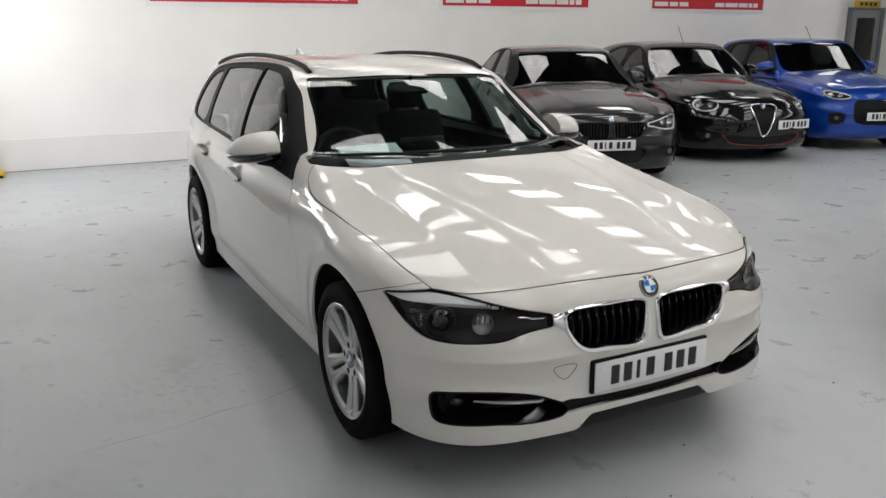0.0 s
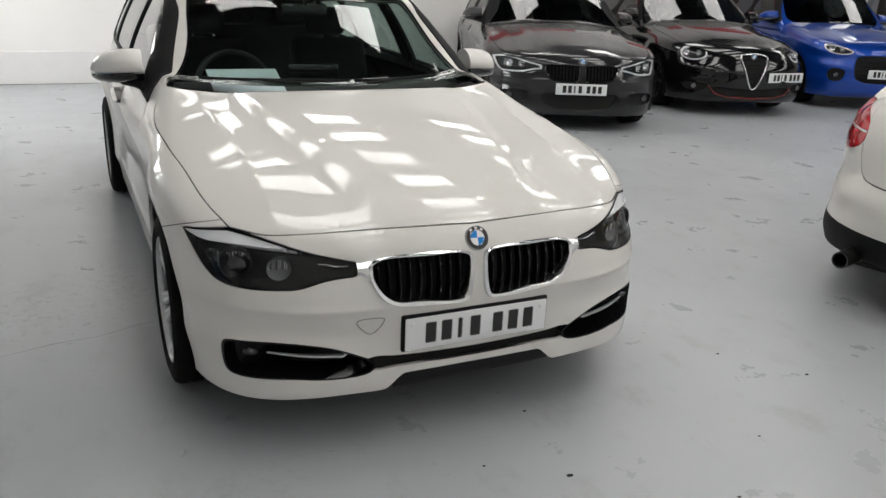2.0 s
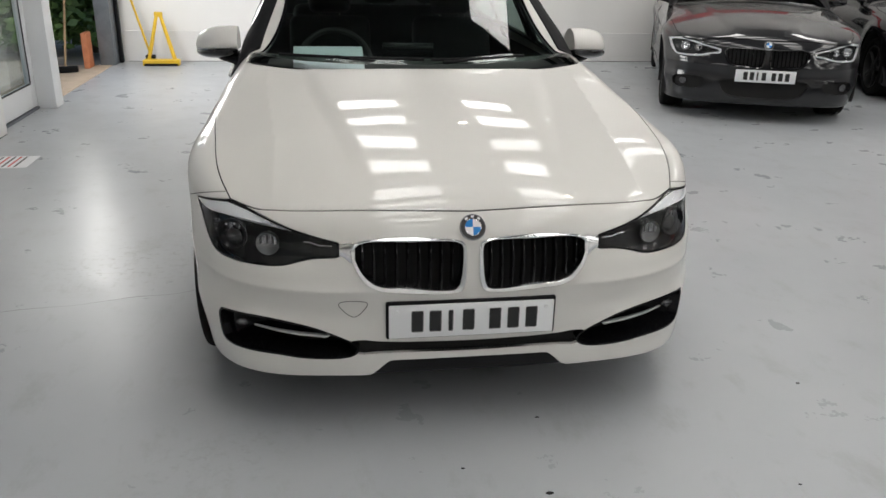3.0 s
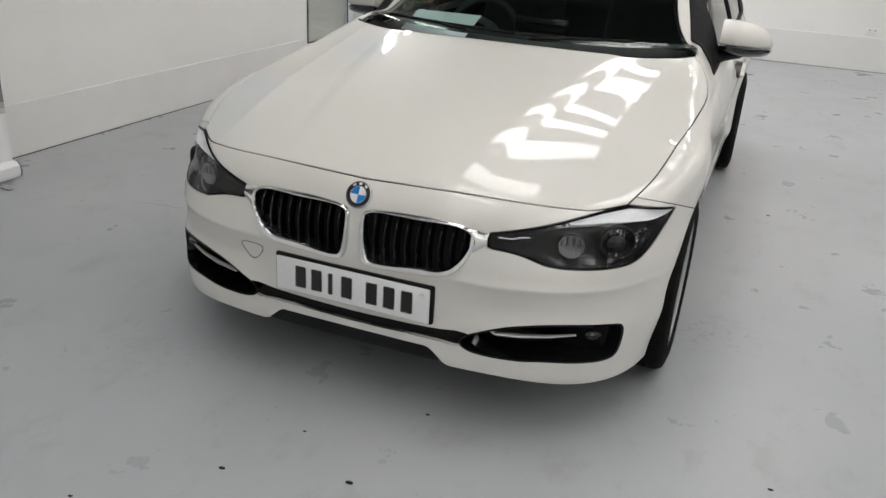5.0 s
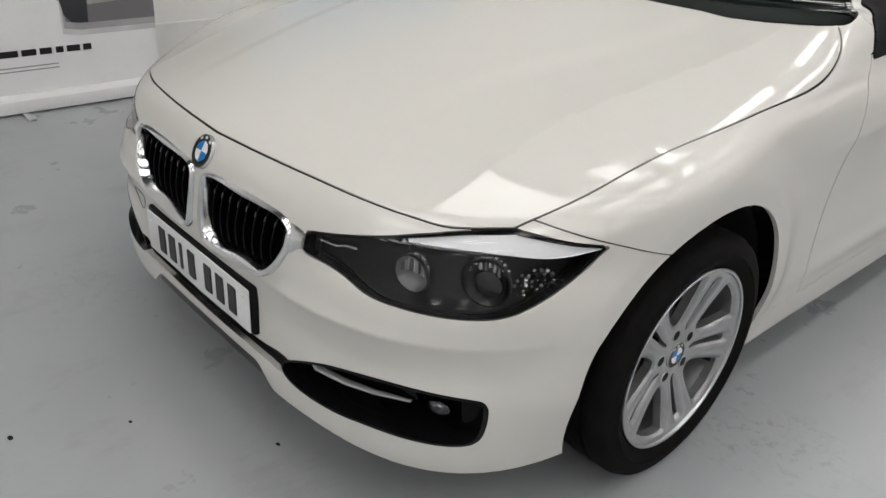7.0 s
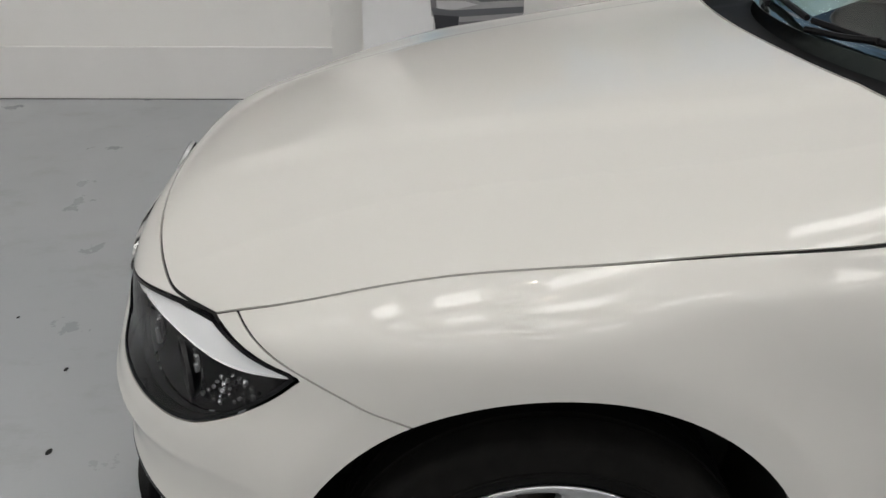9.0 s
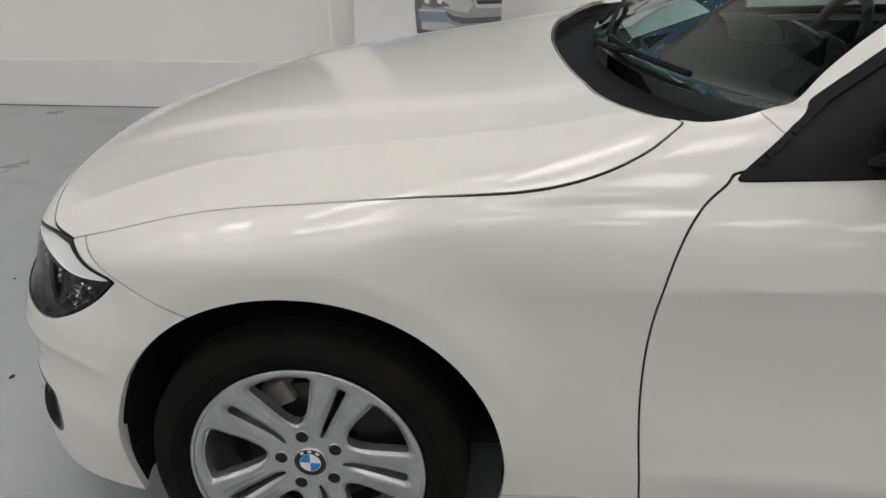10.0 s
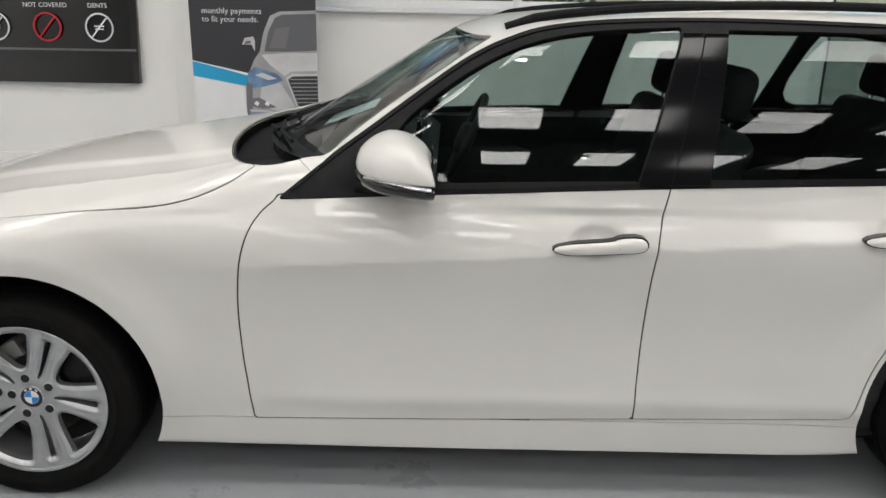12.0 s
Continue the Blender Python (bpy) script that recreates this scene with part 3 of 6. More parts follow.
def wheel(parent, x, y, radius=.320, rim_r=.238, style="double", finish="alloy", badge=True, fine=False):
    """A wheel whose outer face looks along the sign of x."""
    s = 1 if x > 0 else -1
    at = Matrix.Translation((x, y, radius)) @ Matrix.Rotation(0 if s > 0 else math.pi, 4, "Z")
    w = new("wheel")
    w.parent, w.matrix_basis = parent, at
    r, q = radius, rim_r
    tread = [(q - .006, -.10), (q + .02, -.108), (r - .03, -.112), (r - .008, -.10), (r, -.085)]
    for g in (-.05, 0, .05):
        tread += [(r, g - .006), (r - .008, g - .005), (r - .008, g + .005), (r, g + .006)]
    tread += [(r - .001, .084), (r - .009, .100), (r - .024, .107), (r - .045, .1105), (r - .047, .1125), (q + .030, .111), (q + .026, .1095), (q + .012, .104), (q - .001, .094)]
    tyre = part("tyre", lathe(tread, 72), "rubber", w, sharp=40)
    part("tread_rib", lathe([(r - .0505, .1128), (r - .0515, .1140), (r - .0525, .1128)], 60), "rubber", tyre)
    rim_ob = part("rim", lathe([(q - .006, .092), (q, .100), (q + .003, .102), (q + .001, .104), (q - .004, .1035), (q - .006, .097), (q - .014, .07), (q - .024, -.02), (q - .02, -.09), (q, -.10)], 72), finish, w)
    if style == "double":
        for piece_ in spoke_meshes(q, 56 if fine else 24, 240 if fine else 110):
            part("spoke", piece_, finish, rim_ob)
        deep = .015
    else:
        part("hub", lathe([(0, .082), (.036, .082), (.042, .086), (.062, .084), (.076, .073), (.080, .04), (.07, .0)], 40), finish, rim_ob)
        deep, count = 0, {"ten": 10, "five": 5}[style]
        for k in range(count):
            a = 2 * math.pi * k / count + .40
            rings = []
            for u in np.linspace(0, 1, 9):
                rad, half, face = .045 + u * (q - .056), .020 - .006 * u, .084 - .012 * u + .020 * u**2.2
                for du, dx in ((-half, -.020), (-half, -.006), (-half * .55, .002), (half * .55, .002), (half, -.006), (half, -.020)):
                    rings.append((face + dx, rad * math.sin(a) + du * math.cos(a), rad * math.cos(a) - du * math.sin(a)))
            f = [[i * 6 + j, i * 6 + j + 1, i * 6 + j + 7, i * 6 + j + 6] for i in range(8) for j in range(5)]
            part("spoke", (rings, [g[::-1] for g in f]), finish, rim_ob, sharp=30)
    for k in range(5):
        a = 2 * math.pi * (k + .5) / 5 + .40
        hole = Matrix.Translation((-deep, .060 * math.sin(a), .060 * math.cos(a)))
        part("lug_hole", moved(lathe([(.0128, .0875), (.0150, .0880), (.0160, .0866), (.0160, .06)], 18), hole), finish, rim_ob)
        part("lug_bolt", moved(lathe([(0, .0869), (.0130, .0869)], 14), hole), "liner", rim_ob)
    valve = moved(tube([(.05, 0, .196), (.066, 0, .190), (.080, 0, .186)], [.009, .007, .005], 10), Matrix.Rotation(-2.02, 4, "X"))
    part("valve", valve, "rubber", rim_ob)
    if badge:
        roundel(rim_ob, (.085 - deep, 0, 0), (1, 0, 0), .034)
    part("brake_disc", lathe([(.05, .012), (.148, .012), (.148, -.012), (.05, -.012)], 40), "disc", w)
    part("caliper", moved(box(-.04, .035, -.075, .075, -.04, .05, .012), Matrix.Rotation(-1.0, 4, "X") @ Matrix.Translation((0, 0, .135))), "housing", w)
    part("caliper_bracket", moved(box(-.03, .030, -.030, .026, -.026, .030, .008), Matrix.Rotation(.48, 4, "X") @ Matrix.Translation((0, 0, .140))), "cast_iron", w)
    part("inner_barrel", lathe([(.0, -.03), (q - .026, -.03)], 32), "liner", w)
    return w


def plate(parent, m, rear=False):
    """A number plate with seven plain bars for its characters; its face looks along -y of m."""
    p = part("number_plate", moved(box(-.26, .26, -.006, 0, -.0555, .0555, .004), m), "plate_yellow" if rear else "plate", parent, "number plate with plain dark bars")
    for x in (-.172, -.116, -.068, -.012, .072, .130, .188):
        part("plate_bar", moved(box(x - .019 if x != -.068 else x - .008, x + .019 if x != -.068 else x + .008, -.0075, -.004, -.036, .036, .003, 1), m), "ink", p)
    for x in (-.235, .235):
        part("plate_screw", moved(disc((x, -.006, .034), (0, -1, 0), .007), m), "plate", p)
    return p


# ---- the estate car ----
FRONT_DOOR = outline((.728, .935), (.727, .921), (.688, .892), (.655, .845), (.631, .772), (.616, .67), (.612, .58), (.616, .47), (.626, .37), (.638, .258), (.638, .258), (1.2, .264), (1.754, .277), (1.754, .277), (1.754, .38), (1.755, .46), (1.759, .607), (1.765, .77), (1.785, .895), (1.806, .965), (1.806, .978), (1.4, .97), (.9, .95), rounds=2)
REAR_DOOR = outline((1.806, .978), (1.806, .965), (1.785, .895), (1.765, .77), (1.759, .607), (1.755, .46), (1.754, .38), (1.754, .277), (1.754, .277), (2.1, .285), (2.36, .295), (2.38, .315), (2.41, .47), (2.49, .62), (2.59, .74), (2.65, .85), (2.66, .99), (2.3, .988), rounds=2)
DLO = outline((.726, .921), (.80, .977), (.886, 1.040), (.966, 1.096), (1.09, 1.185), (1.206, 1.268), (1.29, 1.320), (1.37, 1.354), (1.45, 1.380), (1.58, 1.398), (1.75, 1.408), (1.98, 1.412), (2.24, 1.408), (2.5, 1.400), (2.8, 1.385), (3.06, 1.36), (3.26, 1.28), (3.38, 1.13), (3.36, 1.03), (3.2, 1.004), (2.4, .984), (1.80, .967), (1.52, .955), (1.056, .934), (.75, .919), rounds=2)
PANES = [
    outline((1.05, .952), (1.03, .99), (1.05, 1.110), (1.16, 1.200), (1.30, 1.290), (1.45, 1.350), (1.62, 1.376), (1.855, 1.386), (1.855, 1.386), (1.717, .980), (1.717, .980), (1.4, .962), rounds=2),
    outline((1.912, .992), (1.912, .992), (1.984, 1.381), (1.984, 1.381), (2.4, 1.377), (2.70, 1.360), (2.73, 1.345), (2.63, 1.012), (2.61, 1.008), (2.3, 1.000), rounds=2),
    outline((2.70, 1.004), (2.80, 1.335), (2.83, 1.342), (3.04, 1.318), (3.19, 1.245), (3.30, 1.11), (3.27, 1.025), (3.0, 1.01), rounds=2),
]
BONNET = outline((-.2, -.710), (0, -.710), (.225, -.698), (.41, -.668), (.52, -.638), (.62, -.597), (.665, -.568), (.739, -.492), (.739, -.492), (.786, -.36), (.806, -.24), (.817, -.12), (.834, .03), (.842, .16), (.849, .30), (.847, .42), (.832, .52), (.807, .592), (.784, .626), (.762, .652), (.755, .655), (.755, .655), (.722, .612), (.632, .566), (.50, .521), (.345, .487), (.16, .466), (0, .459), (-.2, .459), rounds=2)
SCREEN = outline((-.2, .463), (0, .463), (.16, .470), (.345, .491), (.50, .525), (.632, .570), (.722, .616), (.757, .660), (.763, .70), (.760, .745), (.745, .795), (.690, .865), (.660, .905), (.632, .97), (.606, 1.07), (.592, 1.19), (.568, 1.30), (.545, 1.325), (.45, 1.275), (.25, 1.232), (0, 1.212), (-.2, 1.212), rounds=2)
HEADLAMP = outline((.402, .658), (.402, .658), (.46, .669), (.545, .687), (.64, .713), (.735, .732), (.735, .732), (.80, .722), (.862, .706), (.862, .706), (.862, .704), (.842, .652), (.818, .603), (.790, .576), (.74, .571), (.66, .574), (.578, .579), (.525, .596), (.466, .611), (.402, .616), (.402, .616), rounds=2)
KIDNEY = outline((.017, .64), (.030, .668), (.13, .675), (.28, .675), (.355, .665), (.378, .635), (.354, .562), (.305, .516), (.21, .503), (.06, .497), (.019, .512), rounds=2)
FOG = outline((.794, .390), (.765, .402), (.64, .411), (.51, .396), (.43, .370), (.345, .330), (.355, .295), (.41, .282), (.53, .281), (.60, .288), (.69, .283), (.755, .279), (.784, .288), (.793, .335), rounds=2)
SLOT = outline((-.4, .333), (0, .333), (.27, .340), (.36, .352), (.40, .33), (.36, .295), (.27, .303), (0, .298), (-.4, .298), rounds=1)


BROW = spline((.40, .655), (.5, .675), (.6, .690), (.7, .694), (.77, .691), (.83, .691), (.862, .703))


def lip(x):
    return .276 - .052 * ramp(.245, .325, np.abs(x)) - .020 * ramp(.40, .80, np.abs(x))


def seam(y, z):
    """Height over the joint between bumper and wing."""
    return (z - (.655 - .34 * (y + .19))) * .94


def arch_cut(p):
    return lambda x, y, z: np.maximum(np.minimum.reduce([np.hypot(y - c, z - .325) - p["arch"] for c in p["wheels"]]), .45 - np.abs(x))


def shell_material_sides(car, name, mesh, mat, depth=.012, label=""):
    """One part for each side of the car."""
    part(name, rim(mesh, depth), mat, car, label)
    part(name, flipped(rim(mesh, depth)), mat, car, label)


def headlamp(car, patch, F, flip):
    """Clear cover over a dark housing with two bowls, a ribbed corner and a bright brow."""
    side = flipped if flip else (lambda d: d)
    lamp = part("headlight", side(inset(rim(patch, .05), .055)[:3]), "housing", car, "clear headlight with dark housing and two round bowls")
    part("lens_cover", side(inset(patch, .002)[:2]), "lens", lamp, sharp=80)
    part("surround", side(rim(split(patch, lambda x, y, z: -(within(HEADLAMP, x, z) + .005))[0], .03)), "pillar", lamp)
    brow = split(patch, lambda x, y, z: np.maximum(within(HEADLAMP, x, z) + .0045, BROW(x) - z))[0]
    part("brow", side(inset(rim(brow, .035), .005)), "brow", lamp, "silver brow strip")

    def seat_at(x, z, back, tilt):
        y = solve(F, lambda q: (x, q, z), -1.0, 0)[1]
        return Matrix.Translation((x, y + back, z)) @ Vector((tilt, -1, 0)).normalized().to_track_quat("X", "Z").to_matrix().to_4x4()

    for x, z, r, tilt in ((.730, .632, .050, .45), (.618, .628, .038, .25)):
        at, outer = seat_at(x, z, .038 if x > .7 else .034, tilt), x > .7
        shape = [(r, .010), (r * .97, .012), (r * .93, .008), (r * .80, -.002), (r * .5, -.010), (.002, -.013)]
        bowl = part("bowl", side(moved(lathe(shape, 32), at)), "slat" if outer else "bowl", lamp)
        part("bowl_ring", side(moved(lathe([(r * 1.03, .006), (r * 1.03, .0125), (r * .97, .0125)], 32), at)), "housing", bowl)
        count, low = (11, -.20) if not outer else (9, .10)
        for k in range(count):
            u = 1.72 * (k + .5) / count - .86
            top_z = r * math.sqrt(1 - u * u) * .96
            if outer:
                low = .16 + .30 * ((k * 5) % 3) / 2
            if top_z - low * r > .004:
                wide = .78 * r * 1.72 / count
                rib_m = at @ Matrix.Translation((.001 - .010 * (1 - u * u), u * r, 0)) @ Matrix.Rotation(.5 * u, 4, "Z")
                part("rib", side(moved(box(-.004, .004, -wide * .5, wide * .5, low * r, top_z, .0018, 1), rib_m)), "lampsilver" if k % 3 else "crystal", bowl)
        if outer:
            part("bulb_cap", side(moved(lathe([(0, .006), (r * .40, .004), (r * .58, -.001), (r * .60, -.012)], 22), at @ Matrix.Translation((0, 0, -.012)))), "gloss_black", bowl)
    rng_lamp = np.random.default_rng(11)
    for row in range(6):
        for k in range(4 if row in (0, 5) else 6):
            x, z = .776 + .0072 * k + .0028 * row + .003 * rng_lamp.random(), .602 + .0092 * row + .004 * rng_lamp.random()
            p = solve(F, lambda q: (x, q, z), -1.0, 0) + (-.020, .022, 0)
            e = .0020 + .0022 * rng_lamp.random()
            cut = Matrix.Translation(p) @ Matrix.Rotation(1.0 + .5 * rng_lamp.random(), 4, "Z") @ Matrix.Rotation(rng_lamp.random() * 1.2, 4, "X")
            part("side_reflector", side(moved(box(-e, e, -e, e, -1.3 * e, 1.3 * e, .0014, 1), cut)), ("crystal", "bowl", "lampsilver", "slat")[int(rng_lamp.integers(4))], lamp)
    bar = [solve(F, lambda q: (x, q, z), -1.0, 0) + (0, .02, 0) for x, z in ((.425, .641), (.465, .640), (.485, .647), (.51, .648))]
    part("light_bar", side(tube(bar, .0028, 6)), "lampsilver", lamp)


def kidney(car, F, flip, trim="chrome", slats="duct"):
    side = flipped if flip else (lambda d: d)
    pts = np.array([solve(F, lambda q: (x, q, z), -1.2, 0) for x, z in KIDNEY])
    c = pts.mean(0)
    ring = []
    for p in pts:
        into = (c - p) / np.linalg.norm(c - p)
        o = np.array((0, -1.0, 0))
        k = 1 + .7 * ramp(.10, -.06, p[2] - .57)
        ring += [p - .002 * into + .006 * -o, p + .001 * into + .007 * o, p + .004 * into + .011 * o, p + .010 * k * into + .009 * o, p + .013 * k * into + .002 * o, p + .014 * k * into - .05 * o]
    k = 6
    f = [[i * k + j, i * k + j + 1, (i + 1) % len(pts) * k + j + 1, (i + 1) % len(pts) * k + j] for i in range(len(pts)) for j in range(k - 1)]
    g = part("kidney_grille", side((ring, f)), trim, car, "kidney grille with bright frame and black slats")
    inner = np.array([p + (c - p) * .10 + (0, .055, 0) for p in pts])
    part("grille_back", side((inner, [list(range(len(inner)))[::-1]])), "liner", g)
    for x in np.linspace(.060, .335, 9):
        span = [z for z in np.linspace(.50, .68, 60) if within(KIDNEY, np.array(x), np.array(z)) < -.012]
        line = [solve(F, lambda q: (x, q, z), -1.2, 0) + (0, .006 + .012 * abs(2 * u - 1) ** 2, 0) for u, z in zip(np.linspace(0, 1, 7), np.linspace(span[0], span[-1], 7))]
        sl = []
        for p in line:
            sl += [p + (-.0045, .030, 0), p + (-.0035, .002, 0), p + (0, 0, 0), p + (.0035, .002, 0), p + (.0045, .030, 0)]
        part("slat", side((sl, [[i * 5 + j, i * 5 + j + 1, i * 5 + j + 6, i * 5 + j + 5] for i in range(6) for j in range(4)])), slats, g)
        # short bright tube stands for the highlight near the slat's top
        part("slat_edge", side(tube([line[4] * (1 - u) + line[5] * u - (0, .0004, 0) for u in (.5, .75, 1)], .0009, 6)), "fog", g)
    return g


def door_mirror(car, flip, paint):
    """Painted cap over a black foot, with a clear indicator strip and a glass behind."""
    side = flipped if flip else (lambda d: d)
    rear = 1.159

    def loft(loop, low, grow=1.0):
        v, rows, n = [], 18, len(loop)
        for i in range(rows):
            u = i / (rows - 1)
            s = grow * (1 - .06 * (1 - u) ** 3) * (1 - .26 * u**2) * math.sqrt(max(1 - u**6, .02))
            x = .822 + .212 * u
            v += [(x, rear - .004 - (rear - y) * (.94 * s + .06) + .012 * u * u, low + .006 + (z - low) * s - .010 * u * u) for y, z in loop]
        f = [[i * n + j, i * n + (j + 1) % n, (i + 1) * n + (j + 1) % n, (i + 1) * n + j] for i in range(rows - 1) for j in range(n)]
        return np.array(v), [q[::-1] for q in f] + [list(range(n)), [(rows - 1) * n + j for j in range(n)][::-1]]

    cap = outline((.945, 1.020), (.955, 1.062), (.978, 1.088), (1.010, 1.108), (1.046, 1.116), (1.096, 1.106), (1.136, 1.078), (1.154, 1.050), (1.159, .998), (1.159, .994), (1.05, 1.000), (.97, 1.010), rounds=1)
    foot = outline((.947, 1.018), (.967, 1.008), (1.047, .998), (1.161, .992), (1.161, .956), (1.152, .948), (1.067, .952), (.977, .972), (.947, .992), rounds=1)
    m = part("door_mirror", side(loft(foot, .992, 1.01)), "gloss_black", car, "door mirror with painted cap and black foot", sharp=50)
    part("mirror_cap", side(loft(cap, 1.014)), paint, m, sharp=50)
    strip = [(.945 + .082 * math.sin(math.pi * (.06 + .46 * u)), .985 + .172 * u, 1.012 - .012 * u - .005 * u * u) for u in np.linspace(0, 1, 12)]
    part("indicator", side(tube(strip, .0065, 8)), "lampsilver", m)
    arm = [(.765, .915, .940), (.80, .955, .948), (.84, 1.005, .965), (.90, 1.055, .975)]
    part("mirror_foot", side(tube(arm, [.022, .030, .036, .034], 12, flat=.6)), "trim", m)
    glass_v = [(.850, rear - .0025, .995), (.985, rear - .0025, .995), (.990, rear - .0025, 1.03), (.975, rear - .0025, 1.062), (.855, rear - .0025, 1.080)]
    part("mirror_glass", side(slab(glass_v, .002, (0, 1, 0))), "mirror", m)


def door_handle(door, F, y0, z0, side):
    """A painted pull with a lock cap at its rear end, edged by a black seal."""
    shape = outline((0, .002), (.025, .012), (.10, .015), (.166, .017), (.180, .0255), (.236, .026), (.257, .012), (.257, -.006), (.236, -.0165), (.166, -.017), (.06, -.018), (.02, -.012), rounds=1)
    x0, x1 = (solve(F, lambda q: (q, y0 + u, z0 - .035), 1.1, .6)[0] for u in (0, .257))
    n = len(shape)

    def loft(levels):
        v = []
        for grow, thin, out in levels:
            for u, w in shape:
                c = .1285 + (u - .1285) * grow
                v.append((x0 + (x1 - x0) * u / .257 + out, y0 + c, z0 + .045 * u + (w - .002) * thin))
        f = [[i * n + k, i * n + (k + 1) % n, (i + 1) * n + (k + 1) % n, (i + 1) * n + k] for i in range(len(levels) - 1) for k in range(n)]
        return v, f + [[(len(levels) - 1) * n + k for k in range(n)]]

    part("handle_seal", side(loft([(1.03, 1.16, -.02), (1.03, 1.16, .010), (1.0, 1.0, .011)])), "ink", door)
    h = part("door_handle", side(loft([(.995, .98, -.01), (.995, .98, .015), (.98, .88, .022), (.94, .62, .0275), (.90, .25, .0295)])), "white", door, sharp=60)
    y = y0 + .178
    part("handle_gap", side(tube([(x0 + (x1 - x0) * .7 + o, y, z0 + .008 + w) for w, o in ((-.016, .018), (-.008, .0265), (0, .029), (.010, .0275), (.019, .020))], .0012, 6)), "ink", h)


def seat(name, x, y, parent_label, wide=.50):
    s = thing(name, parent_label, "car seat")
    part("cushion", box(x - wide / 2, x + wide / 2, y - .30, y + .24, .36, .53, .06, 3), "cloth", s)
    back = moved(box(-wide / 2 + .01, wide / 2 - .01, -.06, .07, 0, .62, .055, 3), Matrix.Translation((x, y + .24, .50)) @ Matrix.Rotation(radians(-20), 4, "X"))
    part("backrest", back, "cloth", s)
    hx = [x] if wide < .7 else [x - .38, x, x + .38]
    for h in hx:
        hy, hz = y + .24 + .235, .50 + .68
        rest = part("headrest", moved(box(-.125, .125, -.045, .05, -.085, .085, .045, 3), Matrix.Translation((h, hy, hz)) @ Matrix.Rotation(radians(-12), 4, "X")), "cloth", s)
        for d in (-.06, .06):
            part("headrest_post", tube([(h + d, hy - .02, hz - .15), (h + d, hy, hz - .07)], .006, 8), "chrome", rest)
    return s


